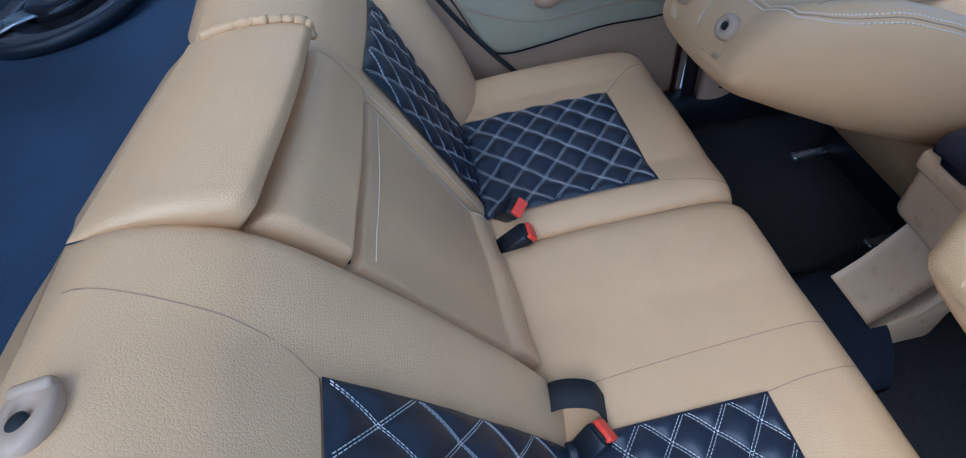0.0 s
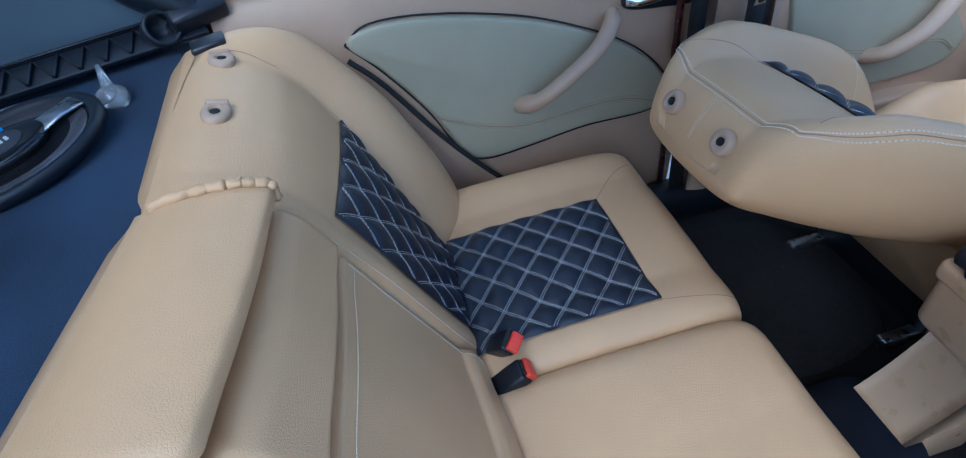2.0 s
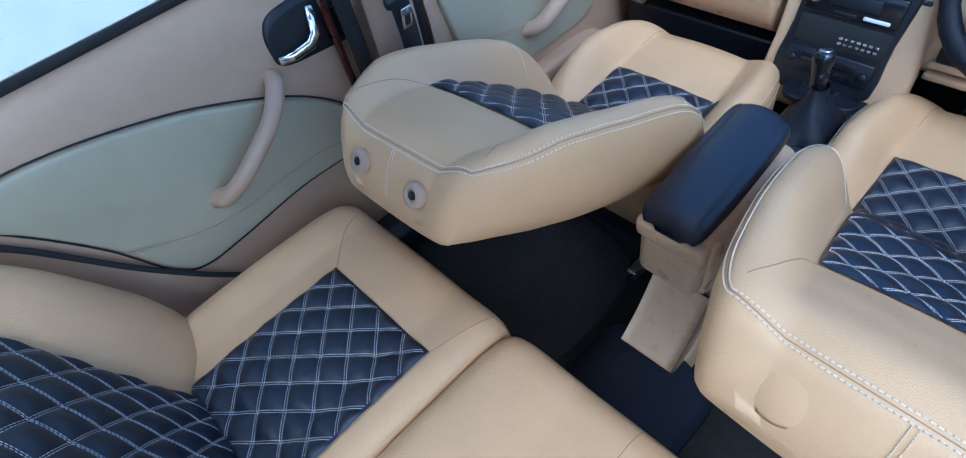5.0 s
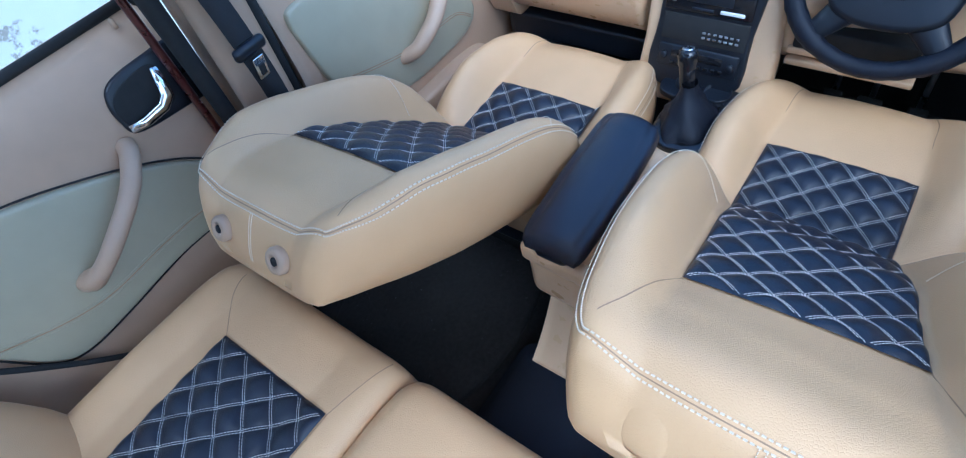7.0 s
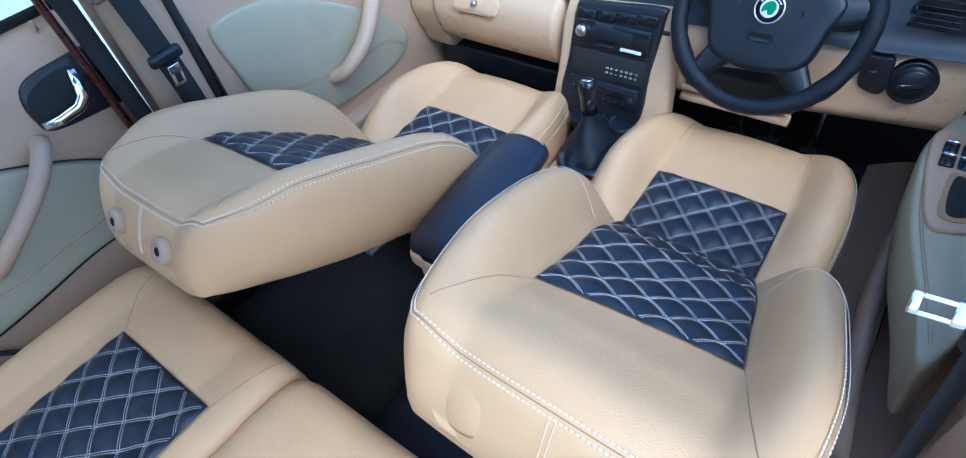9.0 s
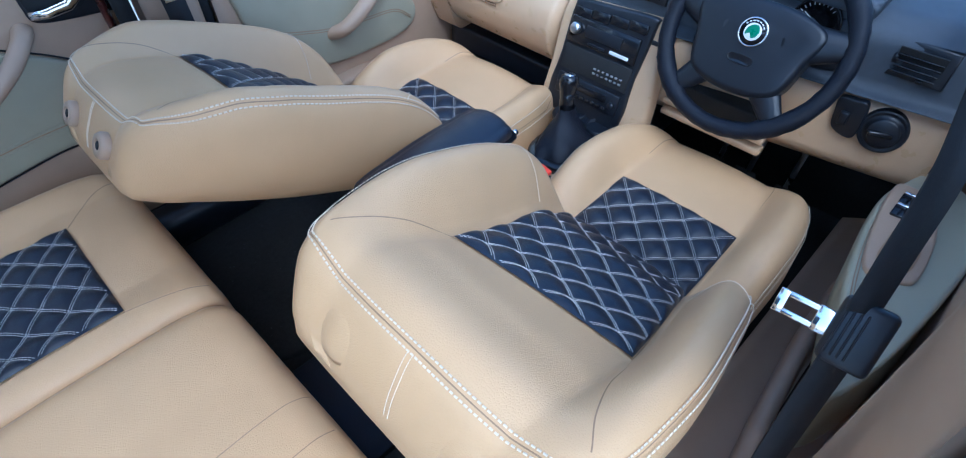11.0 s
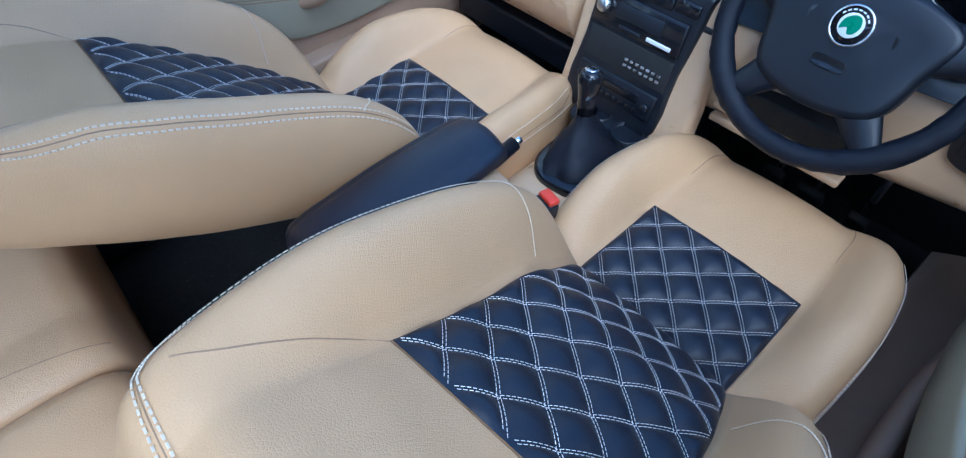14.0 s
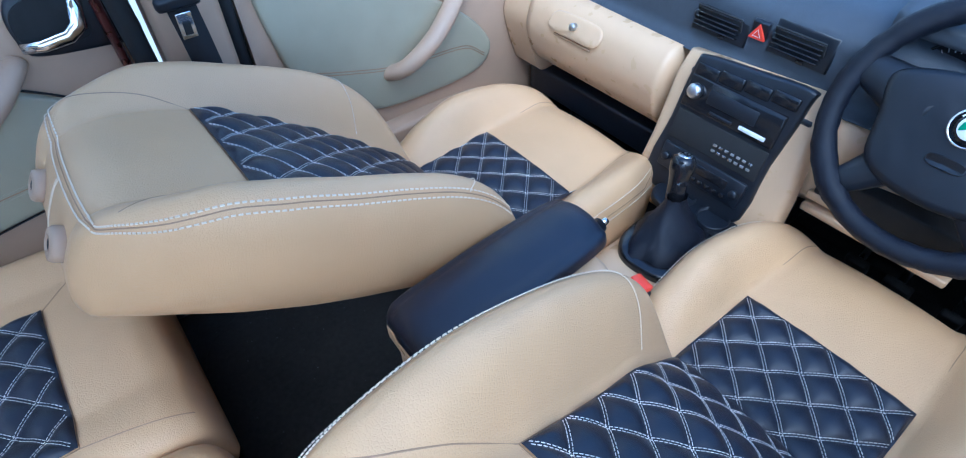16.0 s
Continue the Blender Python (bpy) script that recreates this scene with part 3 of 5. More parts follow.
part("seam_stitching", join(*[dash_row(left_back, runs([(0.0, o), (0.25, o), (0.45, o), (0.54, o)], 14)) for o in (0.93, 0.97)]), CREAM_THREAD, back, "tan top-stitching", smooth=False)
for y in (0.425, 0.607):
    guide(on_pad(left_back, 0.556, (-y + 0.46) / 0.246), back)
part("release_lever", box((0.06, 0.045, 0.012), pose(-0.66, 0.66, 0.885, 0, -5, 10), 0.004), PLASTIC, lb, "black backrest release lever")


def twisted(p):
    """The wide backrest stands unlatched: it leans further back towards its outer side."""
    y = -p.y
    k = min(1.0, max(0.0, (0.19 - y) / 0.32))
    r = radians(66.3 - 6.6 * k)
    s = p.x * (1.17 + 0.07 * k) if p.x < 0.4 else 0.4 * (1.17 + 0.07 * k) + (p.x - 0.4) * (0.72 + 0.33 * min(1.0, max(0.0, (0.19 - y) / 0.6)))
    return Vector((-0.345 + 0.02 * k - math.cos(r) * s + math.sin(r) * p.z, y, 0.39 + math.sin(r) * s + math.cos(r) * p.z))


rb = thing("rear_seat", "wide tan leather rear backrest with folded armrest hatch", "car seat", (-0.4, -0.25, 0.3), "rear bench")
HALF = [0.285, 0.29, 0.297, 0.3, 0.302, 0.304, 0.305, 0.305, 0.305, 0.303]
right_back = Pad(TOP_A, [0.0, 0.01, 0.012, 0.012, 0.002, -0.01, -0.035, -0.062, -0.09, -0.12], [0.014, 0.024, 0.028, 0.026, 0.014, -0.002, -0.03, -0.058, -0.087, -0.118], -0.16, HALF, 0.443, inner=0.6, top=0.92, edge=0.026, frame=twisted)
back = part("backrest", right_back.body(80, 110), TAN, rb)
quilt(right_back, [(0.0, -0.62), (0.39, -0.52), (0.397, 0.5), (0.0, 0.55)], (4, 4), 0.011, 0.003, 84, back)
part("seam", welt(right_back, runs([(0.39, -0.52), (0.43, -0.6), (0.52, -0.68), (0.575, -0.76)])), WELT, back)
part("seam", welt(right_back, runs([(0.397, 0.5), (0.39, -0.52)])), WELT, back)
part("seam", welt(right_back, runs([(0.39, -0.52), (0.0, -0.62)])), WELT, back)
for y in (-0.33, -0.51):
    guide(on_pad(right_back, 0.566, (-y - 0.443) / 0.305), back)
H_A = [0.0, 0.012, 0.05, 0.066, 0.074, 0.25, 0.334, 0.338, 0.343, 0.348, 0.353, 0.41, 0.445, 0.457, 0.463, 0.49]
H_M = [-0.03, 0.012, 0.016, 0.01, 0.003, 0.003, 0.004, -0.004, -0.016, -0.002, 0.012, 0.011, 0.003, -0.01, -0.045, -0.065]
hatch_pad = Pad(H_A, H_M, H_M, -0.14, 0.16, -0.034, inner=0.6, top=0.95, edge=0.012, frame=twisted, crown=0.004)
hatch = part("armrest_hatch", hatch_pad.body(150, 70), TAN, rb, "flat tan leather armrest hatch with a lateral groove")
part("seam_stitching", dash_row(hatch_pad, runs([(0.318, -0.88), (0.318, 0.88)], 30)), CREAM_THREAD, hatch, "single row of cream stitching", smooth=False)
part("seam_stitching", dash_row(hatch_pad, runs([(0.03, -0.9), (0.2, -0.9), (0.33, -0.9)], 20), 0.006), CREAM_THREAD, hatch, "single row of cream stitching", smooth=False)
# The pad already dips here; this black tube paints the shade within the dip.
part("groove", welt(hatch_pad, runs([(0.343, -0.92), (0.343, 0.92)]), 0.0036, 0.005), RUBBER, hatch, "black tube drawn as the shade in the groove")
roll_pad = Pad([0.463, 0.469, 0.477, 0.493, 0.52, 0.547, 0.57, 0.583], [-0.06, -0.012, 0.013, 0.017, -0.002, -0.035, -0.075, -0.115], [-0.065, -0.015, 0.01, 0.014, -0.005, -0.038, -0.078, -0.117], -0.15, [0.16, 0.163, 0.166, 0.168, 0.17, 0.17, 0.17, 0.168], -0.03, inner=0.6, top=0.96, edge=0.012, frame=twisted)
part("top_roll", roll_pad.body(60, 60), TAN, rb, "grained tan leather roll above the hatch")

gather = [(0.475 + 0.105 * k / 40, -0.985 + 0.008 * math.sin(k * 1.3)) for k in range(41)]
part("gathered_seam", tube([roll_pad.at(a, t, 0.002) for a, t in gather], [0.007 + 0.0011 * math.sin(k * 2.1) + 0.0007 * math.sin(k * 5.3) for k in range(41)], 10), TAN, rb, "puckered leather edge of the roll")


# ---- parcel shelf and tail ----
tagged(part("parcel_shelf", box((0.7, 1.76, 0.03), pose(-1.09, 0.0, 0.815), 0.006), CARPET), "black carpeted parcel shelf behind the rear seat", "parcel shelf", kind="structure")

# ---- shapes for doors and dash ----
def plate(outline, place, depth, bevel=0.006, seg=3, n=8, smooth_outline=True):
    """A flat panel from an outline (u, v); place(u, v, w) gives the world point at height w over the surface it lies on."""
    if smooth_outline:
        pts = [Vector((u, v, 0)) for u, v in outline]
        m = len(pts)
        dense = []
        for i in range(m):
            p0, p1, p2, p3 = pts[i - 1], pts[i], pts[(i + 1) % m], pts[(i + 2) % m]
            for k in range(n):
                t = k / n
                dense.append(0.5 * (2 * p1 + (p2 - p0) * t + (2 * p0 - 5 * p1 + 4 * p2 - p3) * t * t + (3 * p1 - p0 - 3 * p2 + p3) * t ** 3))
    else:
        dense = [Vector((u, v, 0)) for u, v in outline]
    c = sum(dense, Vector()) / len(dense)
    rings = [(0.0, -0.004), (0.0, depth - bevel)]
    rings += [(bevel * (1 - math.cos(a)), depth - bevel + bevel * math.sin(a)) for a in (0.5, 1.0, math.pi / 2)]
    rings += [(bevel * 3, depth), (bevel * 8, depth + bevel * 0.3)]
    verts, faces = [], []
    m = len(dense)
    for inset, h in rings:
        for p in dense:
            d = c - p
            q = p + d.normalized() * min(inset, d.length * 0.8)
            verts.append(place(q.x, q.y, h))
    for i in range(len(rings) - 1):
        for k in range(m):
            faces.append((i * m + k, i * m + (k + 1) % m, (i + 1) * m + (k + 1) % m, (i + 1) * m + k))
    verts.append(place(c.x, c.y, depth + bevel * 0.4))
    j = len(verts) - 1
    for k in range(m):
        faces.append(((len(rings) - 1) * m + k, (len(rings) - 1) * m + (k + 1) % m, j))
    return verts, faces


def slab(f, u0, u1, v0, v1, nu, nv, thick):
    """A curved panel f(u, v) with thickness along a fixed vector."""
    verts, faces = [], []
    for lay in (Vector(), Vector(thick)):
        for i in range(nu + 1):
            for j in range(nv + 1):
                verts.append(Vector(f(u0 + (u1 - u0) * i / nu, v0 + (v1 - v0) * j / nv)) + lay)
    n = (nu + 1) * (nv + 1)
    for i in range(nu):
        for j in range(nv):
            k = i * (nv + 1) + j
            q = (k, k + 1, k + nv + 2, k + nv + 1)
            faces += [q, tuple(c + n for c in q[::-1])]
    rim = list(range(nv + 1)) + [i * (nv + 1) + nv for i in range(1, nu + 1)] + [nu * (nv + 1) + j for j in range(nv - 1, -1, -1)] + [i * (nv + 1) for i in range(nu - 1, 0, -1)]
    for a, b in zip(rim, rim[1:] + rim[:1]):
        faces.append((a, b, b + n, a + n))
    return verts, faces


def ribbon(points, width, thick, across):
    """A flat strap along points, its width along the vector across."""
    pts = smooth_path(points, 10)
    w = Vector(across).normalized() * width / 2
    verts, faces = [], []
    for i, p in enumerate(pts):
        d = (pts[min(i + 1, len(pts) - 1)] - pts[max(i - 1, 0)]).normalized()
        n = d.cross(w).normalized() * thick / 2
        verts += [p - w - n, p + w - n, p + w + n, p - w + n]
    for i in range(len(pts) - 1):
        for k in range(4):
            faces.append((4 * i + k, 4 * i + (k + 1) % 4, 4 * i + 4 + (k + 1) % 4, 4 * i + 4 + k))
    faces += [(3, 2, 1, 0), tuple(4 * len(pts) - 4 + k for k in range(4))]
    return verts, faces


# ---- rear left door ----
door_z = spline([0.05, 0.3, 0.45, 0.62, 0.76, 0.83, 0.875, 0.89], [0.815, 0.8, 0.79, 0.795, 0.8, 0.812, 0.84, 0.87])


def rear_door_at(x, z, h=0.0):
    return Vector((x, door_z(z) - h, z))


ld = thing("rear_door", "beige rear car door with sage leather insert", "car door", (-0.1, 0.86, 0.05), "left car doors")
panel = part("door_panel", slab(rear_door_at, -0.68, 0.375, 0.06, 0.888, 40, 40, (0, 0.05, 0)), TRIM, ld)
insert = part("door_insert", plate([(-0.435, 0.765), (-0.39, 0.79), (-0.29, 0.79), (-0.15, 0.765), (0.0, 0.72), (0.168, 0.64), (0.27, 0.56), (0.325, 0.47), (0.27, 0.425), (0.1, 0.425), (-0.06, 0.405), (-0.17, 0.4), (-0.225, 0.44), (-0.29, 0.57), (-0.37, 0.69)], rear_door_at, 0.014, 0.009), OLIVE, ld, "sage green leather insert")
# Black tube round the insert's edge, painting the shade of the gap there.
part("insert_gap_shade", tube([rear_door_at(x, z, 0.004) for x, z in [(p.x, p.z) for p in smooth_path([(-0.44, 0, 0.765), (-0.39, 0, 0.796), (-0.29, 0, 0.796), (-0.15, 0, 0.771), (0.0, 0, 0.726), (0.17, 0, 0.645), (0.275, 0, 0.563), (0.332, 0, 0.468), (0.272, 0, 0.419), (0.1, 0, 0.419), (-0.06, 0, 0.399), (-0.175, 0, 0.394), (-0.232, 0, 0.438), (-0.296, 0, 0.57), (-0.376, 0, 0.69), (-0.44, 0, 0.765)], 8)]], 0.0022, 6), RUBBER, ld, "dark tube drawn as the shadow gap round the insert")
for off in (0.0, 0.007, 0.014):
    part("insert_stitching", tube([rear_door_at(p.x, p.z, 0.0165) for p in smooth_path([(-0.27, 0, 0.555 - off), (-0.16, 0, 0.505 - off), (-0.06, 0, 0.482 - off), (0.08, 0, 0.49 - off), (0.2, 0, 0.487 - off), (0.29, 0, 0.455 - off)], 12)], 0.0011, 5), WELT if off == 0.007 else OLIVE, insert)
part("pull_handle", tube(smooth_path([(-0.068, 0.785, 0.532), (-0.056, 0.75, 0.547), (-0.032, 0.722, 0.573), (0.02, 0.71, 0.612), (0.1, 0.725, 0.66), (0.15, 0.765, 0.692), (0.165, 0.8, 0.7)], 8), [0.026] * 8 + [0.026, 0.025, 0.024, 0.023, 0.022, 0.0215, 0.021, 0.021] + [0.0205] * 8 + [0.02] * 25, 14, 0.85), TRIM, ld, "moulded beige pull handle")
bez = part("handle_bezel", plate([(0.185, 0.74), (0.19, 0.785), (0.22, 0.812), (0.3, 0.818), (0.372, 0.812), (0.374, 0.75), (0.372, 0.69), (0.3, 0.69), (0.2, 0.705)], rear_door_at, 0.01, 0.006), PLASTIC, ld, "black door handle surround")
part("handle_recess", plate([(0.19, 0.745), (0.2, 0.785), (0.25, 0.803), (0.3, 0.8), (0.305, 0.755), (0.29, 0.715), (0.21, 0.72)], lambda u, v, w: rear_door_at(u, v, w + 0.009), 0.003, 0.002), RUBBER, bez)
part("release_lever", tube([rear_door_at(x, z, h) for x, z, h in ((0.188, 0.728, 0.022), (0.22, 0.727, 0.03), (0.262, 0.732, 0.033), (0.283, 0.745, 0.03), (0.29, 0.77, 0.026), (0.297, 0.797, 0.02))], [0.009, 0.011, 0.0125, 0.014, 0.012, 0.009], 12, 0.7, Vector((0, 1, 0))), CHROME, bez, "chrome release lever")
part("lock_switch", box((0.03, 0.006, 0.02), Matrix.Translation(rear_door_at(0.343, 0.76, 0.012)), 0.003), GLOSS, bez)
part("lock_pin", lathe([(0.005, 0), (0.005, 0.018), (0.003, 0.02)], pose(0.3, 0.83, 0.872), 12), TRIM, ld)
part("window_seal", tube([(x, 0.862, 0.893) for x in (-0.72, -0.3, 0.1, 0.39)], 0.011, 8), RUBBER, ld, "black window seal")
part("window_post", box((0.026, 0.03, 0.55), pose(-0.318, 0.845, 1.14, 8, -11, 0), 0.006), RUBBER, ld, "black window divider")
part("window_frame", tube(smooth_path([(0.375, 0.86, 0.87), (0.38, 0.84, 1.05), (0.385, 0.8, 1.3), (0.36, 0.74, 1.42), (0.2, 0.72, 1.44), (-0.3, 0.73, 1.41), (-0.6, 0.78, 1.2), (-0.74, 0.85, 0.95), (-0.76, 0.87, 0.88)], 8), 0.018, 8), RUBBER, ld, "black window frame")
pane = part("window_pane", slab(lambda x, z: (x, 0.868 - (z - 0.89) * 0.22, z), -0.29, 0.36, 0.89, 1.38, 2, 2, (0, 0.004, 0)), GLASS, ld, "clear window glass")
pane.visible_shadow = False
part("door_skin", slab(lambda x, z: (x, 0.885 + 0.03 * math.sin((z - 0.0) * 3), z), -0.72, 0.385, 0.0, 0.88, 4, 10, (0, 0.01, 0)), PAINT, ld, "maroon painted outer skin")

# ---- side trim by the rear bench ----
tr = thing("door_seal", "black rubber seal along the rear door opening", "door seal", (-0.3, 0.75, 0.2))
part("seal", tube(smooth_path([(-0.44, 0.775, 0.74), (-0.38, 0.77, 0.67), (-0.27, 0.765, 0.5), (-0.145, 0.765, 0.34), (-0.02, 0.775, 0.22), (0.12, 0.78, 0.16), (0.34, 0.78, 0.15)], 8), 0.0065, 8), RUBBER, tr)
tagged(part("sill_left", box((1.9, 0.1, 0.12), pose(0.55, 0.75, 0.1), 0.03), PLASTIC), "black door sill trim", "sill", kind="structure")

# ---- pillar between the doors, with its belt ----
bp = thing("door_pillar", "beige pillar with black seals between the doors", "pillar", (0.43, 0.76, 0.05))
part("pillar_cover", slab(lambda x, z: (x, 0.725 - 0.05 * max(0, z - 0.9) - 0.015 * math.sin((x - 0.375) / 0.13 * math.pi), z), 0.385, 0.512, 0.08, 1.42, 10, 10, (0, 0.06, 0)), TRIM, bp)
part("pillar_seal", tube([(0.372, 0.755, 0.1), (0.36, 0.75, 0.5), (0.352, 0.742, 0.75), (0.345, 0.735, 0.95), (0.34, 0.71, 1.4)], 0.019, 8), RUBBER, bp, "black rubber door seal")
part("pillar_edge", tube([(0.335, 0.78, 0.1), (0.325, 0.775, 0.7), (0.318, 0.765, 0.95), (0.31, 0.74, 1.4)], 0.009, 8), PAINT, bp, "maroon painted edge")
part("pillar_seal", tube([(0.528, 0.75, 0.1), (0.525, 0.745, 0.7), (0.525, 0.73, 1.4)], 0.015, 8), RUBBER, bp, "black rubber door seal")
part("height_adjuster", box((0.035, 0.03, 0.06), pose(0.4, 0.712, 0.935, 0, -5, 0), 0.008), STEEL, bp, "grey belt height adjuster")
lbelt = thing("seat_belt", "black passenger seat belt hanging on the pillar", "seat belt", (0.43, 0.68, 0.4), "front seat belts")
part("webbing", ribbon([(0.43, 0.69, 1.3), (0.425, 0.685, 1.0), (0.43, 0.66, 0.83), (0.44, 0.66, 0.7), (0.45, 0.68, 0.55), (0.46, 0.7, 0.2)], 0.05, 0.0025, (1, 0.1, 0)), WEB, lbelt)
tg = part("tongue", box((0.026, 0.004, 0.05), pose(0.428, 0.634, 0.748, 12), 0.0015), CHROME, lbelt, "chrome belt tongue")
part("tongue_slot", box((0.013, 0.006, 0.024), pose(0.428, 0.633, 0.744, 12), 0.001), RUBBER, tg)
part("tongue_head", box((0.075, 0.02, 0.026), pose(0.43, 0.645, 0.787, 12), 0.008), PLASTIC, lbelt)

# ---- front left door ----
fdoor_z = spline([0.05, 0.3, 0.45, 0.62, 0.76, 0.83, 0.875, 0.89], [0.745, 0.73, 0.72, 0.722, 0.735, 0.745, 0.77, 0.8])


def front_door_at(x, z, h=0.0):
    return Vector((x, fdoor_z(z) - h, z))


fd = thing("front_door", "beige front car door with sage leather insert", "car door", (0.9, 0.8, 0.05), "left car doors")
part("door_panel", slab(front_door_at, 0.54, 1.62, 0.06, 0.888, 40, 40, (0, 0.05, 0)), TRIM, fd)
fins = part("door_insert", plate([(0.572, 0.73), (0.6, 0.76), (0.72, 0.75), (0.86, 0.69), (1.0, 0.6), (1.1, 0.52), (1.148, 0.44), (1.1, 0.385), (0.95, 0.372), (0.8, 0.385), (0.7, 0.44), (0.612, 0.54), (0.585, 0.63)], front_door_at, 0.014, 0.009), OLIVE, fd, "sage green leather insert")
for off in (0.0, 0.007):
    part("insert_stitching", tube([front_door_at(p.x, p.z, 0.0165) for p in smooth_path([(0.64, 0, 0.545 - off), (0.74, 0, 0.515 - off), (0.84, 0, 0.49 - off), (0.95, 0, 0.48 - off), (1.06, 0, 0.47 - off), (1.12, 0, 0.43 - off)], 12)], 0.0011, 5), WELT, fins)
part("pull_handle", tube(smooth_path([(0.835, 0.715, 0.472), (0.848, 0.685, 0.484), (0.872, 0.662, 0.506), (0.93, 0.65, 0.55), (1.0, 0.67, 0.6), (1.04, 0.7, 0.63), (1.05, 0.735, 0.637)], 8), 0.023, 14, 0.85), TRIM, fd, "moulded beige pull handle")
part("window_seal", tube([(x, 0.795, 0.893) for x in (0.53, 1.0, 1.62)], 0.011, 8), RUBBER, fd, "black window seal")
fpane = part("window_pane", slab(lambda x, z: (x, 0.798 - (z - 0.89) * 0.2, z), 0.55, 1.3, 0.89, 1.38, 2, 2, (0, 0.004, 0)), GLASS, fd, "clear window glass")
fpane.visible_shadow = False
part("door_pocket", plate([(0.6, 0.15), (0.6, 0.3), (0.75, 0.33), (1.1, 0.32), (1.2, 0.25), (1.2, 0.15)], front_door_at, 0.05, 0.015), TRIM, fd, "beige door pocket")
part("door_skin", slab(lambda x, z: (x, 0.815 + 0.03 * math.sin(z * 3), z), 0.54, 1.7, 0.0, 0.88, 4, 10, (0, 0.01, 0)), PAINT, fd, "maroon painted outer skin")

# ---- dashboard ----
da = thing("dashboard", "tan dashboard with black upper half", "dashboard", (1.45, 0.0, 0.3))


def loft_y(profile, y0, y1, ny=24, bow=0.0, slant=0.0):
    """A closed (x, z) profile swept across the car, bowed forwards in the middle."""
    m = len(profile)
    verts, faces = [], []
    for j in range(ny + 1):
        y = y0 + (y1 - y0) * j / ny
        for x, z in profile:
            verts.append((x + bow * (1 - (y / 0.75) ** 2) * -1 + slant * max(0.0, -0.12 - y), y, z))
    for j in range(ny):
        for k in range(m):
            faces.append((j * m + k, j * m + (k + 1) % m, (j + 1) * m + (k + 1) % m, (j + 1) * m + k))
    faces += [tuple(range(m))[::-1], tuple(ny * m + k for k in range(m))]
    return verts, faces


def rounded(points, r=0.02, n=4):
    """An (x, z) outline with rounded corners."""
    out = []
    m = len(points)
    for i in range(m):
        p, a, b = Vector(points[i]), Vector(points[i - 1]), Vector(points[(i + 1) % m])
        da_, db = (a - p), (b - p)
        ra, rb_ = min(r, da_.length * 0.45), min(r, db.length * 0.45)
        s, e = p + da_.normalized() * ra, p + db.normalized() * rb_
        for k in range(n + 1):
            t = k / n
            out.append(tuple((1 - t) ** 2 * s + 2 * t * (1 - t) * p + t * t * e))
    return out


part("upper_panel", loft_y(rounded([(1.262, 0.6), (1.3, 0.61), (1.31, 0.71), (1.36, 0.745), (1.62, 0.78), (1.85, 0.8), (1.85, 0.6)], 0.02), -0.735, 0.735, bow=0.02, slant=0.08), UPPER, da, "black grained upper dash")
part("lower_panel", loft_y(rounded([(1.225, 0.44), (1.235, 0.56), (1.262, 0.604), (1.6, 0.604), (1.6, 0.4), (1.27, 0.4)], 0.02), -0.71, -0.12, slant=0.17), DASH, da, "tan lower dash before the driver")
glove = part("glove_box", loft_y(rounded([(1.21, 0.45), (1.19, 0.52), (1.205, 0.575), (1.24, 0.604), (1.5, 0.604), (1.5, 0.4), (1.25, 0.4)], 0.025), 0.2, 0.62), DASH, da, "tan glove box lid")
part("end_panel", loft_y(rounded([(1.215, 0.45), (1.195, 0.52), (1.21, 0.575), (1.245, 0.604), (1.5, 0.604), (1.5, 0.36), (1.25, 0.36)], 0.025), 0.624, 0.715), DASH, da)


def on_glove(u, v, w):
    return Vector((1.196 - w + 0.6 * max(0, v - 0.55), u, v))


gp = part("glove_latch", plate([(0.385, 0.545), (0.385, 0.58), (0.46, 0.585), (0.53, 0.578), (0.53, 0.542), (0.46, 0.538)], on_glove, 0.008, 0.004), DASH, glove, "tan glove box latch")
# Solid darker tan bar painting the shaded recess below the latch.
part("latch_recess_shade", box((0.01, 0.12, 0.006), pose(1.195, 0.458, 0.532), 0.002), WELT, gp)
part("key_lock", lathe([(0.009, 0), (0.009, 0.012), (0.007, 0.014)], pose(1.2, 0.458, 0.567, 0, -75, 0), 20), STEEL, gp, "steel key lock")
part("shelf_under", loft_y(rounded([(1.27, 0.28), (1.27, 0.36), (1.6, 0.38), (1.6, 0.28)], 0.01), 0.16, 0.68), PLASTIC, da, "black shelf below the glove box")


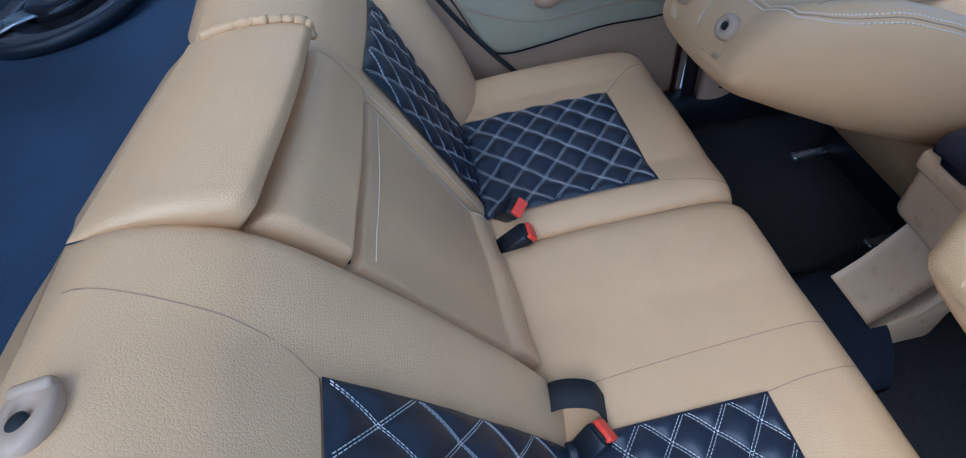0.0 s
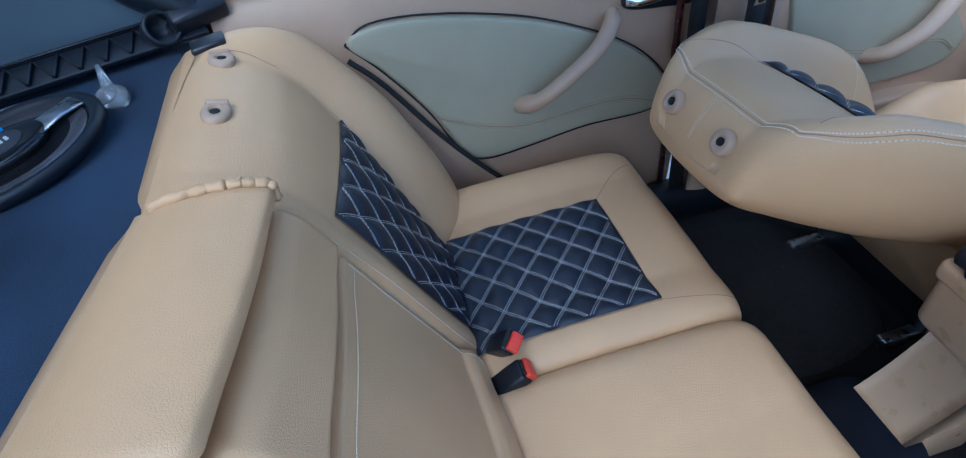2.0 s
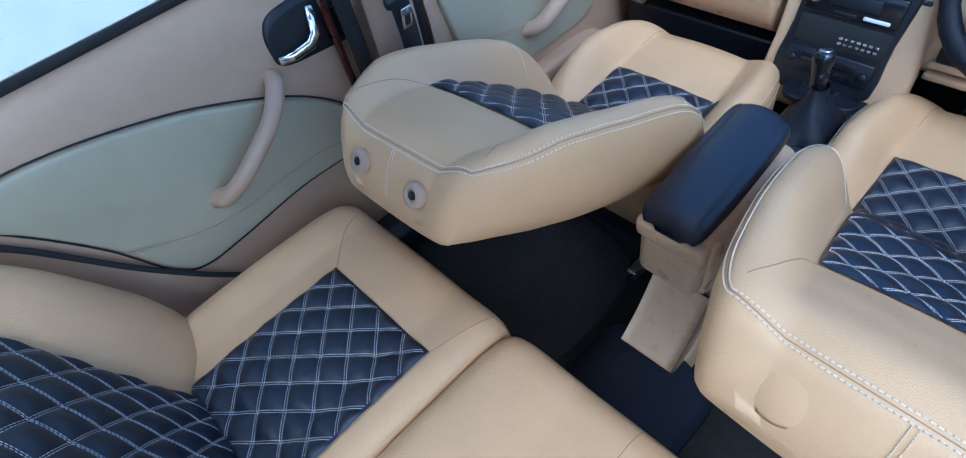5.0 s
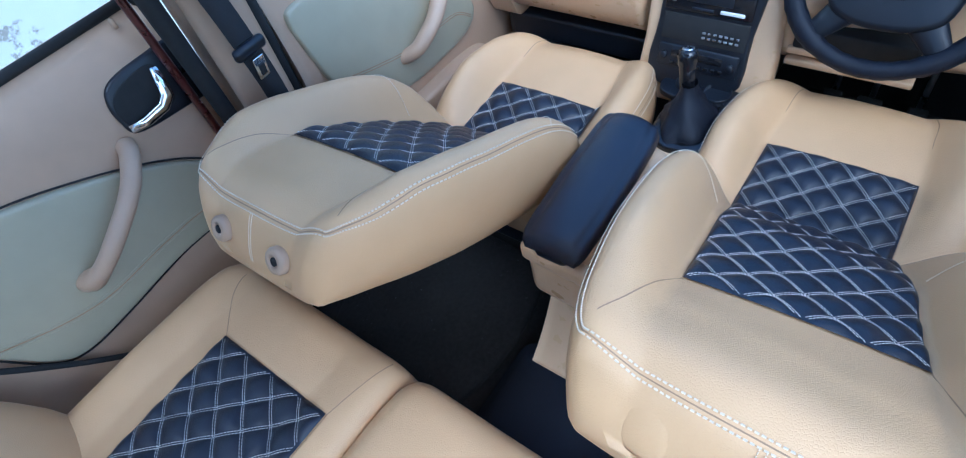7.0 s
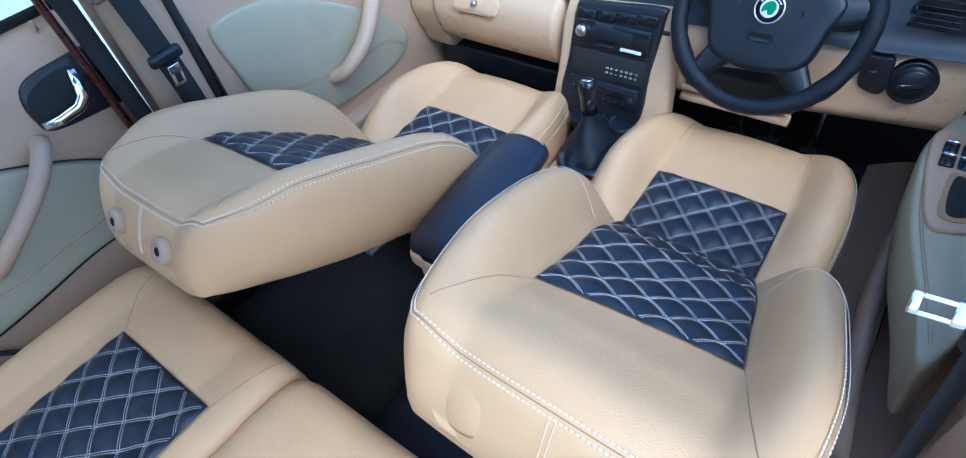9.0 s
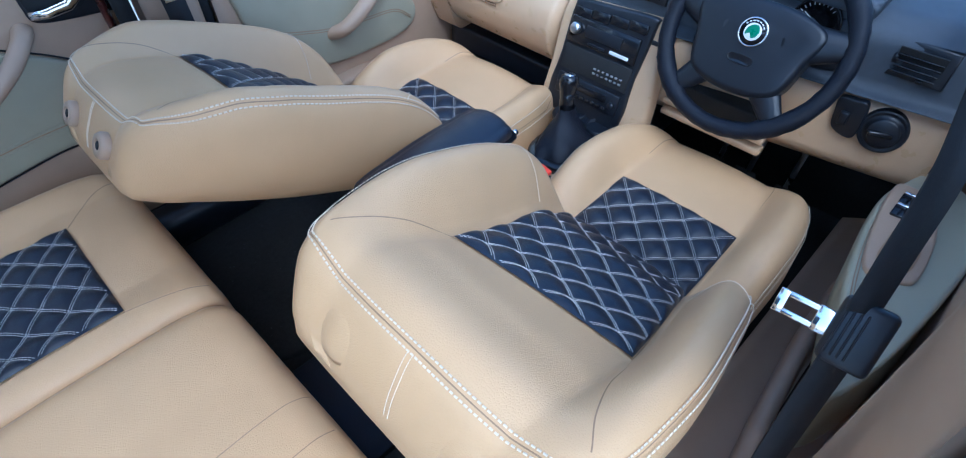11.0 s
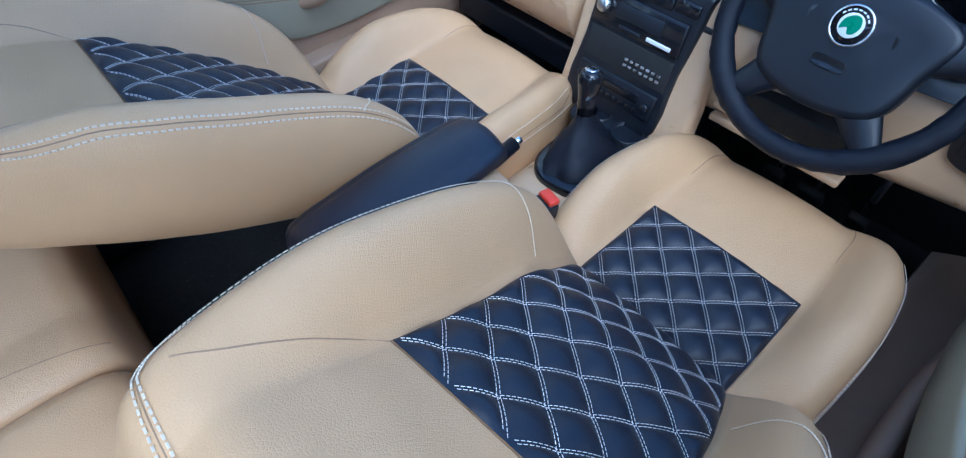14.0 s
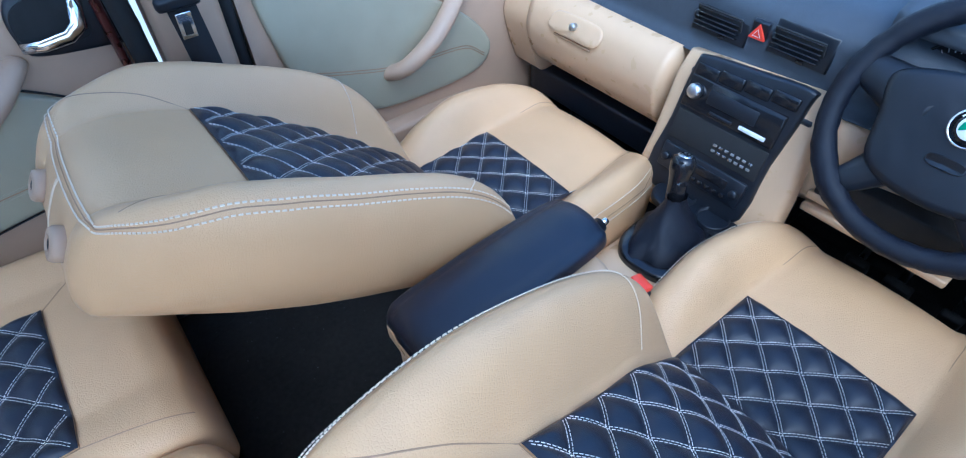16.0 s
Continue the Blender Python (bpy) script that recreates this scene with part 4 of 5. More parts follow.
def vent(y, width, z, height, x, parent, slats=5):
    v = part("air_vent", plate([(y - width / 2, z - height / 2), (y - width / 2, z + height / 2), (y + width / 2, z + height / 2), (y + width / 2, z - height / 2)], lambda a, b, w: Vector((x - w + 0.25 * (b - z), a, b)), 0.012, 0.005, smooth_outline=False), PLASTIC, parent, "black air vent")
    part("vent_hollow", box((0.004, width - 0.022, height - 0.014), pose(x - 0.0135, y + 0.004, z, 0, -14, 0), 0.001), RUBBER, v)
    for k in range(slats):
        zz = z - height / 2 + 0.014 + (height - 0.028) * k / (slats - 1)
        part("slat", box((0.014, width - 0.026, 0.0028), pose(x - 0.019 + 0.25 * (zz - z), y + 0.004, zz, 0, 22, 0), 0.001), GLOSS, v)
    part("thumb_wheel", lathe([(0.011, -0.004), (0.011, 0.004)], pose(x - 0.01, y + width / 2 - 0.006, z, 90), 16), PLASTIC, v)
    part("vent_tab", box((0.01, 0.014, 0.007), pose(x - 0.016, y - 0.01, z - height / 2 + 0.004), 0.002), GLOSS, v)
    return v


vent(0.148, 0.122, 0.664, 0.06, 1.296, da)
vent(-0.015, 0.118, 0.678, 0.06, 1.296, da)
vent(-0.598, 0.105, 0.68, 0.07, 1.348, da)
small = part("side_vent", box((0.006, 0.03, 0.04), pose(1.42, -0.655, 0.755, 0, -60, 0), 0.002), PLASTIC, da, "small black demister grille")
for k in range(5):
    part("slat", box((0.003, 0.026, 0.003), pose(1.405 + 0.009 * k, -0.655, 0.757 + 0.002 * k), 0.0005), GLOSS, small)
hz = part("hazard_switch", box((0.012, 0.034, 0.044), pose(1.288, 0.067, 0.674, 0, -12, 0), 0.003), PLASTIC, da)
tri = bmesh.new()
for x in (0.0, 0.006):
    for a in (90, 210, 330):
        tri.verts.new((1.2815 - x, 0.067 + 0.019 * math.cos(radians(a)), 0.672 + 0.019 * math.sin(radians(a))))
tri.verts.ensure_lookup_table()
for f in ((0, 1, 2), (5, 4, 3), (0, 3, 4, 1), (1, 4, 5, 2), (2, 5, 3, 0)):
    tri.faces.new([tri.verts[i] for i in f])
ht = part("hazard_button", tri, RED, hz, "red warning triangle button", smooth=False)
_o = [Vector((1.2748, 0.067 + r * math.cos(radians(a)), 0.672 + r * math.sin(radians(a)))) for r in (0.009,) for a in (90, 210, 330)]
part("triangle_mark", tube(_o, 0.0007, 5, closed=True, up=Vector((1, 0, 0))), WHITE, ht)

# centre stack
def stack(u, v, w):
    """A point on the centre stack: u to the left, v up, w towards the cabin."""
    return Vector((1.145 + (v - 0.37) * 0.3 - w, u, v + 0.3 * w))


part("stack_cover", plate([(-0.155, 0.3), (-0.145, 0.45), (-0.125, 0.6), (-0.12, 0.645), (0.165, 0.625), (0.175, 0.58), (0.175, 0.45), (0.185, 0.3)], lambda u, v, w: stack(u, v, w - 0.03), 0.03, 0.015, smooth_outline=False), DASH, da, "tan centre stack surround")
part("stack_core", box((0.3, 0.27, 0.32), pose(1.36, 0.015, 0.44), 0.01), PLASTIC, da)
bezel = part("stack_bezel", plate([(-0.066, 0.355), (-0.085, 0.5), (-0.096, 0.62), (-0.088, 0.645), (0.02, 0.638), (0.118, 0.628), (0.135, 0.61), (0.14, 0.5), (0.135, 0.355)], stack, 0.012, 0.008, n=4), PLASTIC, da, "black centre stack bezel")


def face(u0, u1, v0, v1, w, thick, mat, name, parent, label="", bev=0.003):
    c = [stack(u, v, w) for u, v in ((u0, v0), (u1, v0), (u1, v1), (u0, v1))]
    ctr = sum(c, Vector()) / 4
    ey, ez = (c[1] - c[0]), (c[3] - c[0])
    n = ey.normalized().cross(ez.normalized())
    m = Matrix((ey.normalized(), ez.normalized(), n)).transposed().to_4x4()
    m.translation = ctr
    return part(name, box((ey.length, ez.length, thick), m, bev), mat, parent, label)


for k in range(4):
    face(-0.083 + 0.053 * k, -0.033 + 0.053 * k, 0.603 - 0.004 * k, 0.626 - 0.004 * k, 0.014, 0.008, GLOSS, "push_button", bezel)
radio = face(-0.076, 0.126, 0.53, 0.592, 0.014, 0.014, GLOSS, "car_radio", bezel, "glossy black car radio with silver knob")
face(-0.03, 0.075, 0.553, 0.58, 0.022, 0.003, PLASTIC, "display", radio, "unlit radio display")
face(-0.06, -0.005, 0.537, 0.545, 0.022, 0.004, WHITE, "label_bar", radio)
face(0.01, 0.06, 0.537, 0.543, 0.022, 0.004, PLASTIC, "button_strip", radio)
part("volume_knob", lathe([(0.015, 0), (0.015, 0.01), (0.012, 0.016), (0.004, 0.017)], Matrix.Translation(stack(0.104, 0.565, 0.02)) @ pose(0, 0, 0, 0, -73, 0), 28), STEEL, radio, "silver volume knob")
slot = face(-0.076, 0.126, 0.462, 0.522, 0.013, 0.006, RUBBER, "storage_slot", bezel, "open black storage slot")
for r in range(2):
    for k in range(7):
        face(-0.06 + 0.013 * k, -0.052 + 0.013 * k, 0.487 - 0.011 * r, 0.492 - 0.011 * r, 0.018, 0.003, STEEL, "slot_stud", slot, bev=0.001)
clim = face(-0.07, 0.124, 0.4, 0.452, 0.014, 0.01, PLASTIC, "climate_panel", bezel, "black climate control panel")
face(-0.035, 0.09, 0.424, 0.442, 0.02, 0.003, GLOSS, "display", clim)
for u in (-0.055, 0.108):
    part("climate_knob", lathe([(0.009, 0), (0.009, 0.008), (0.007, 0.01)], Matrix.Translation(stack(u, 0.425, 0.018)) @ pose(0, 0, 0, 0, -73, 0), 20), PLASTIC, clim)
for k in range(8):
    face(-0.04 + 0.017 * k, -0.029 + 0.017 * k, 0.407, 0.415, 0.02, 0.004, GLOSS, "climate_button", clim, bev=0.001)

# instrument cluster and light switch
cl = part("instrument_binnacle", plate([(-0.15, 0.62), (-0.155, 0.7), (-0.2, 0.76), (-0.31, 0.785), (-0.42, 0.765), (-0.465, 0.7), (-0.46, 0.62)], lambda u, v, w: Vector((1.335 - w + 0.3 * (v - 0.65), u, v)), 0.02, 0.012), PLASTIC, da, "black instrument cluster")
for u, r in ((-0.23, 0.05), (-0.39, 0.05)):
    m = Matrix.Translation((1.32, u, 0.7)) @ pose(0, 0, 0, 0, -73, 0)
    g = part("dial", lathe([(r, -0.004), (r, 0.004), (r - 0.004, 0.005), (r - 0.005, 0.002)], m, 40), GLOSS, cl, "round black dial")
    for k in range(21):
        a = radians(-40 + 13 * k)
        part("dial_mark", box((0.006, 0.0012, 0.001), m @ pose(math.cos(a) * (r - 0.011), math.sin(a) * (r - 0.011), 0.003, 0, 0, math.degrees(a)), 0), WHITE, g, smooth=False)
    part("dial_needle", box((0.034, 0.002, 0.0015), m @ pose(0.008, 0.012, 0.006, 0, 0, 60), 0.0005), WHITE, g)
part("cluster_hood", loft_y(rounded([(1.3, 0.745), (1.3, 0.775), (1.42, 0.815), (1.55, 0.79), (1.45, 0.76)], 0.012), -0.49, -0.13), UPPER, da, "black hood over the dials")
part("warning_light", box((0.002, 0.005, 0.004), pose(1.305, -0.315, 0.735), 0.0005), RED, cl)
swp = part("switch_plate", plate([(-0.51, 0.545), (-0.51, 0.575), (-0.54, 0.58), (-0.565, 0.575), (-0.565, 0.5), (-0.52, 0.505)], lambda u, v, w: Vector((1.3 - w, u + 0.008, v + 0.012)), 0.012, 0.003), PLASTIC, da)
ls = part("light_switch", lathe([(0.046, -0.1), (0.046, 0.006), (0.042, 0.01), (0.039, 0.007), (0.033, 0.007), (0.031, 0.018), (0.027, 0.021)], pose(1.31, -0.6, 0.54, 0, -80, 10), 40), PLASTIC, da, "round black headlamp switch")
part("switch_grip", box((0.012, 0.05, 0.014), pose(1.286, -0.6, 0.544, 30, -80, 0) , 0.004), GLOSS, ls)
part("dimmer", box((0.02, 0.018, 0.03), pose(1.288, -0.525, 0.55), 0.003), PLASTIC, da)
for z, d in ((0.425, 0.006), (0.455, 0.004)):
    part("tray_lip", box((0.03, 0.26, 0.016), pose(1.235, -0.28, z), 0.004), DASH, da, "tan lip of the driver tray")
# No opening is cut; a black block paints the shade inside the tray.
part("tray_inside_shade", box((0.05, 0.24, 0.05), pose(1.245, -0.28, 0.49), 0.004), RUBBER, da, "solid black block drawn as the dark inside of the tray")
part("column_shroud", tube(smooth_path([(1.24, -0.315, 0.648), (1.3, -0.315, 0.62), (1.38, -0.315, 0.6)], 6), [0.05] * 6 + [0.06] * 7, 16), PLASTIC, da, "black steering column shroud")

# ---- steering wheel ----
AX = Vector((-0.87, 0, 0.49)).normalized()
WM = Matrix((Vector((0, -1, 0)), AX.cross(Vector((0, -1, 0))), AX)).transposed().to_4x4()
WM.translation = (1.232, -0.315, 0.668)
sw = thing("steering_wheel", "black stitched leather steering wheel with four spokes", "steering wheel", (1.232, -0.315, 0.668))


def wheel(u, v, w):
    return WM @ Vector((u, v, w))


rim_pts = [wheel(0.186 * math.cos(k * math.pi / 48), 0.186 * math.sin(k * math.pi / 48), 0.012 + 0.0015 * math.sin(k * 9)) for k in range(96)]
rim = part("rim", tube(rim_pts, [0.0185 + 0.0007 * math.sin(k * 2.3) + (0.002 if k % 48 in range(8, 16) or k % 48 in range(32, 40) else 0) for k in range(96)], 14, closed=True, up=AX), WHEEL, sw, "black leather rim")
for a0, a1, wide in ((14, 20, 0.032), (166, 160, 0.032), (232, 240, 0.027), (308, 300, 0.027)):
    p = [wheel(r * math.cos(radians(a0)), r * math.sin(radians(a0)) * 0.95, 0.012 + 0.008 * (1 - r / 0.186)) for r in (0.06, 0.1, 0.14, 0.178)]
    part("spoke", tube(smooth_path(p, 5), [wide * 1.5 - (wide * 0.7) * k / 15 for k in range(16)], 12, 0.45, AX), PLASTIC, sw, "black spoke")
hub = part("hub", plate([(-0.118, -0.015), (-0.132, 0.045), (-0.075, 0.072), (0.0, 0.078), (0.075, 0.072), (0.132, 0.045), (0.118, -0.015), (0.092, -0.09), (0.0, -0.112), (-0.092, -0.09)], lambda u, v, w: wheel(u, v, w + 0.0), 0.036, 0.014, n=6), PLASTIC, sw, "black airbag cover")
part("airbag_mark", plate([(-0.022, -0.052), (-0.022, -0.036), (0.022, -0.036), (0.022, -0.052)], lambda u, v, w: wheel(u, v, w + 0.038), 0.002, 0.001), GLOSS, hub)
em = part("emblem", lathe([(0.03, 0.036), (0.03, 0.043), (0.027, 0.045), (0.0265, 0.0435)], WM @ pose(0, 0.012, 0), 36), CHROME, hub, "round chrome emblem")
part("emblem_ring", lathe([(0.0262, 0.04), (0.0262, 0.0446)], WM @ pose(0, 0.012, 0), 36), GLOSS, em)
part("emblem_field", lathe([(0.0175, 0.044), (0.0175, 0.0452), (0.017, 0.0454)], WM @ pose(0, 0.012, 0), 30), WHITE, em, "white and green emblem field")
part("emblem_shape", plate([(-0.0135, 0.004), (-0.012, 0.018), (-0.002, 0.026), (0.008, 0.025), (0.013, 0.014), (0.009, 0.003), (0.001, 0.0), (-0.004, 0.008)], lambda u, v, w: wheel(u, v, w + 0.045), 0.0012, 0.0005), GREEN, em)
for k in range(7):
    a = radians(35 + 18.3 * k)
    part("emblem_bar", box((0.0045, 0.0022, 0.001), WM @ pose(0.0218 * math.cos(a), 0.012 + 0.0218 * math.sin(a), 0.045, 0, 0, math.degrees(a) + 90), 0), WHITE, em, smooth=False)
part("stalk", tube([(1.29, -0.27, 0.66), (1.27, -0.16, 0.68), (1.265, -0.135, 0.684)], [0.008, 0.01, 0.011], 10), PLASTIC, da, "black wiper stalk")
part("stalk", tube([(1.29, -0.36, 0.66), (1.27, -0.47, 0.68), (1.265, -0.495, 0.684)], [0.008, 0.01, 0.011], 10), PLASTIC, da, "black indicator stalk")

# ---- centre console ----
co = thing("centre_console", "tan centre console with black padded armrest", "console", (0.75, -0.02, 0.03))
part("console_body", slab(lambda x, v: (x, -0.02 + (v - 0.5) * 0.19, 0.355 + 0.02 * max(0, x - 1.0) - 0.05 * abs(2 * v - 1) ** 4), 0.8, 1.2, 0, 1, 16, 12, (0, 0, -0.3)), DASH, co, "tan console between the seats")
part("armrest_box", box((0.33, 0.135, 0.17), pose(0.605, -0.01, 0.43, 0, 0, -2), 0.025, 4), DASH, co, "tan storage box")
part("armrest_lip", box((0.03, 0.145, 0.045), pose(0.447, -0.008, 0.487, 0, 0, -2), 0.012, 3), DASH, co, "tan lid lip")
part("armrest_stem", box((0.25, 0.13, 0.3), pose(0.62, -0.01, 0.24), 0.02, 3), DASH, co)
lid = Pad([0.43, 0.436, 0.45, 0.5, 0.6, 0.72, 0.76, 0.782, 0.79], [0.535, 0.55, 0.56, 0.566, 0.569, 0.567, 0.562, 0.552, 0.535], [0.53, 0.545, 0.554, 0.56, 0.563, 0.561, 0.556, 0.547, 0.53], 0.512, [0.05, 0.058, 0.063, 0.066, 0.068, 0.066, 0.062, 0.054, 0.044], [-0.008, -0.008, -0.008, -0.008, -0.004, 0.002, 0.006, 0.01, 0.012], inner=0.6, top=0.8, edge=0.018)
part("armrest_lid", lid.body(60, 60), BLACK, co, "black leather padded armrest lid")
ash = part("rear_ashtray", slab(lambda v, u: (0.365 + 0.115 * v, -0.03 + (u - 0.5) * 0.125, 0.185 + 0.15 * v - 0.015 * math.sin(v * math.pi)), 0, 1, 0, 1, 12, 6, (0.06, 0, -0.08)), DASH, co, "tan rear ashtray lid")
part("ashtray_groove", box((0.004, 0.12, 0.006), pose(0.476, -0.03, 0.338), 0.001), RUBBER, ash)
part("rear_cover", box((0.16, 0.135, 0.13), pose(0.49, -0.03, 0.115), 0.02, 3), DASH, co)
part("rear_upright", box((0.03, 0.13, 0.15), pose(0.487, -0.015, 0.41), 0.008), DASH, co)
tagged(part("floor_tunnel", slab(lambda x, v: (x, -0.03 + (v - 0.5) * 0.3, 0.17 - 0.12 * abs(2 * v - 1) ** 3), -0.05, 0.42, 0, 1, 8, 16, (0, 0, -0.14)), TUNNEL), "black carpeted transmission tunnel hump", "floor", kind="structure")
frame_ = part("boot_frame", plate([(0.905, 0.0), (0.915, -0.075), (0.96, -0.095), (1.06, -0.09), (1.1, -0.06), (1.1, 0.03), (1.05, 0.05), (0.95, 0.045)], lambda u, v, w: Vector((u, v, 0.357 + w)), 0.014, 0.008), GLOSS, co, "gloss black gear lever surround")


def boot():
    prof = [(0.066, 0.0), (0.062, 0.018), (0.05, 0.03), (0.042, 0.045), (0.036, 0.055), (0.026, 0.07), (0.02, 0.085), (0.018, 0.1)]
    verts, faces = [], []
    seg = 40
    for i, (r, h) in enumerate(prof):
        for k in range(seg):
            a = 2 * math.pi * k / seg
            rr = r * (1 + 0.09 * math.sin(a * 5 + i * 0.9) * (1 - i / 8) + 0.05 * math.sin(a * 9 + i * 2))
            verts.append((1.0 + rr * 1.25 * math.cos(a) + 0.018 * i / 7, -0.022 + rr * 0.95 * math.sin(a) + 0.012 * i / 7, 0.368 + h))
    for i in range(len(prof) - 1):
        for k in range(seg):
            faces.append((i * seg + k, i * seg + (k + 1) % seg, (i + 1) * seg + (k + 1) % seg, (i + 1) * seg + k))
    return verts, faces


part("gear_boot", boot(), WHEEL, co, "creased black leather gear boot")
gl = part("gear_lever", tube([(1.018, -0.01, 0.44), (1.028, 0.0, 0.48), (1.036, 0.006, 0.505)], [0.016, 0.0165, 0.02], 16), GLOSS, co, "gloss black gear lever")
knob = part("gear_knob", lathe([(0.015, -0.07), (0.0165, -0.05), (0.0175, -0.03), (0.0195, -0.015), (0.0225, 0.0), (0.0235, 0.012), (0.02, 0.022), (0.012, 0.026)], pose(1.037, 0.007, 0.512, -8, 14, 0), 28), GLOSS, gl, "gloss black gear knob")
cap = part("knob_cap", lathe([(0.0135, 0.02), (0.0135, 0.0262), (0.011, 0.0275)], pose(1.037, 0.007, 0.512, -8, 14, 0), 28), STEEL, knob, "silver shift pattern cap")
for u, v, a, b in ((0, 0, 0.018, 0.0016), (-0.007, 0, 0.0016, 0.014), (0, 0, 0.0016, 0.014), (0.007, 0, 0.0016, 0.014)):
    part("shift_mark", box((b, a, 0.001), pose(1.037, 0.007, 0.512, -8, 14, 0) @ pose(v, u, 0.0283), 0), GLOSS, cap, smooth=False)
part("cup_holder", lathe([(0.034, -0.05), (0.034, 0.006), (0.03, 0.008), (0.029, -0.04)], pose(1.115, -0.045, 0.372), 28), PLASTIC, co, "black cup holder")
part("cup_holder", lathe([(0.028, -0.05), (0.028, 0.006), (0.024, 0.008), (0.023, -0.04)], pose(1.125, 0.035, 0.372), 28), PLASTIC, co, "black cup holder")
part("front_tray", plate([(1.08, -0.1), (1.08, 0.075), (1.15, 0.08), (1.15, -0.1)], lambda u, v, w: Vector((u, v, 0.36 + w)), 0.01, 0.005), PLASTIC, co, "black console tray")
hb = part("handbrake", tube([(0.72, 0.055, 0.38), (0.82, 0.06, 0.4), (0.9, 0.062, 0.412)], [0.014, 0.016, 0.015], 14), PLASTIC, co, "black handbrake lever")
part("handbrake_button", lathe([(0.008, 0), (0.008, 0.014), (0.006, 0.016)], pose(0.9, 0.062, 0.412, 0, 80, 0), 16), CHROME, hb, "chrome handbrake button")


# ---- buckles and belts ----
def buckle(x, y, z, tilt, turn, label, h=0.07):
    b = thing("belt_buckle", label, "belt buckle", (x, y, z - h), "belt buckles")
    m = pose(x, y, z, tilt[0], tilt[1], turn)
    part("buckle_body", box((0.03, 0.042, h), m @ pose(0, 0, -h / 2 - 0.002), 0.006, 3), PLASTIC, b)
    part("release_button", box((0.022, 0.036, 0.012), m @ pose(0.004, 0, 0.002), 0.003), RED, b, "red release button")
    part("buckle_slot", box((0.005, 0.03, 0.004), m @ pose(-0.011, 0, 0.0), 0.001), RUBBER, b)
    part("buckle_stalk", tube([m @ Vector((0, 0, -h)), m @ Vector((0, 0, -h - 0.05))], 0.012, 8), PLASTIC, b)
    return b


buckle(0.838, -0.086, 0.418, (0, 8), -10, "black front belt buckle with red button", 0.06)
buckle(-0.285, 0.185, 0.452, (15, 40), -30, "black rear belt buckle with red button")
buckle(-0.275, 0.142, 0.424, (0, 55), 0, "black rear belt buckle with red button")
buckle(-0.27, -0.262, 0.437, (0, 45), 20, "black rear belt buckle with red button")
rw = thing("belt_strap", "black rear seat belt strap between the cushions", "seat belt", (-0.32, -0.2, 0.4))
part("webbing", ribbon([(-0.36, -0.19, 0.4), (-0.32, -0.2, 0.455), (-0.27, -0.21, 0.45), (-0.25, -0.22, 0.412)], 0.045, 0.003, (0.2, 1, 0)), WEB, rw)

db = thing("seat_belt", "black driver seat belt with hanging chrome tongue", "seat belt", (0.58, -0.73, 0.2), "front seat belts")
part("webbing", ribbon([(0.645, -0.7, 1.36), (0.63, -0.695, 1.15), (0.61, -0.698, 1.055), (0.585, -0.71, 1.0), (0.56, -0.72, 0.954), (0.53, -0.724, 0.893), (0.503, -0.728, 0.83)], 0.047, 0.0025, (0.72, -0.5, -0.45)), WEB, db)
part("webbing", ribbon([(0.492, -0.734, 0.775), (0.475, -0.737, 0.69), (0.46, -0.742, 0.575), (0.455, -0.755, 0.3), (0.46, -0.77, 0.1)], 0.047, 0.0025, (0.72, -0.6, -0.35)), WEB, db)
TX, TY = Vector((0.1, -0.99, 0.0)).normalized(), Vector((0.53, 0.055, 0.84)).normalized()
TM = Matrix((TX, TY, TX.cross(TY).normalized())).transposed().to_4x4()
TM.translation = (0.5, -0.736, 0.803)
tq = part("tongue_head", box((0.048, 0.07, 0.018), TM, 0.007, 3), PLASTIC, db, "ribbed black tongue head")
for k in range(4):
    part("grip_rib", box((0.0022, 0.05, 0.004), TM @ pose(-0.018 + 0.006 * k, 0, 0.009), 0.001), PLASTIC, tq)
for s in (-1, 1):
    part("tongue_blade", box((0.052, 0.006, 0.0035), TM @ pose(-0.047, s * 0.0095, 0), 0.001), CHROME, db, "chrome belt tongue")
part("tongue_blade", box((0.01, 0.025, 0.0035), TM @ pose(-0.07, 0, 0.0002), 0.001), CHROME, db, "chrome belt tongue")
part("tongue_blade", box((0.016, 0.027, 0.0035), TM @ pose(-0.03, 0, 0.0002), 0.001), CHROME, db, "chrome belt tongue")

# ---- driver door ----
rd = thing("driver_door", "beige driver door with sage armrest and window switches", "car door", (1.0, -0.85, 0.05))
part("door_panel", slab(lambda x, z: (x, -0.845 - 0.03 * (z - 0.5) + 0.05 * max(0.0, x - 1.15), z), 0.6, 1.5, 0.05, 0.9, 20, 20, (0, -0.05, 0)), TRIM, rd)
part("door_end", slab(lambda x, z: (x, -0.72 - 0.15 * ((1.62 - x) / 0.32), z), 1.3, 1.62, 0.05, 0.92, 10, 20, (0, -0.05, 0)), TRIM, rd)
arm_z = spline([0.66, 0.75, 0.95, 1.2, 1.28, 1.4], [0.43, 0.452, 0.465, 0.472, 0.474, 0.46])
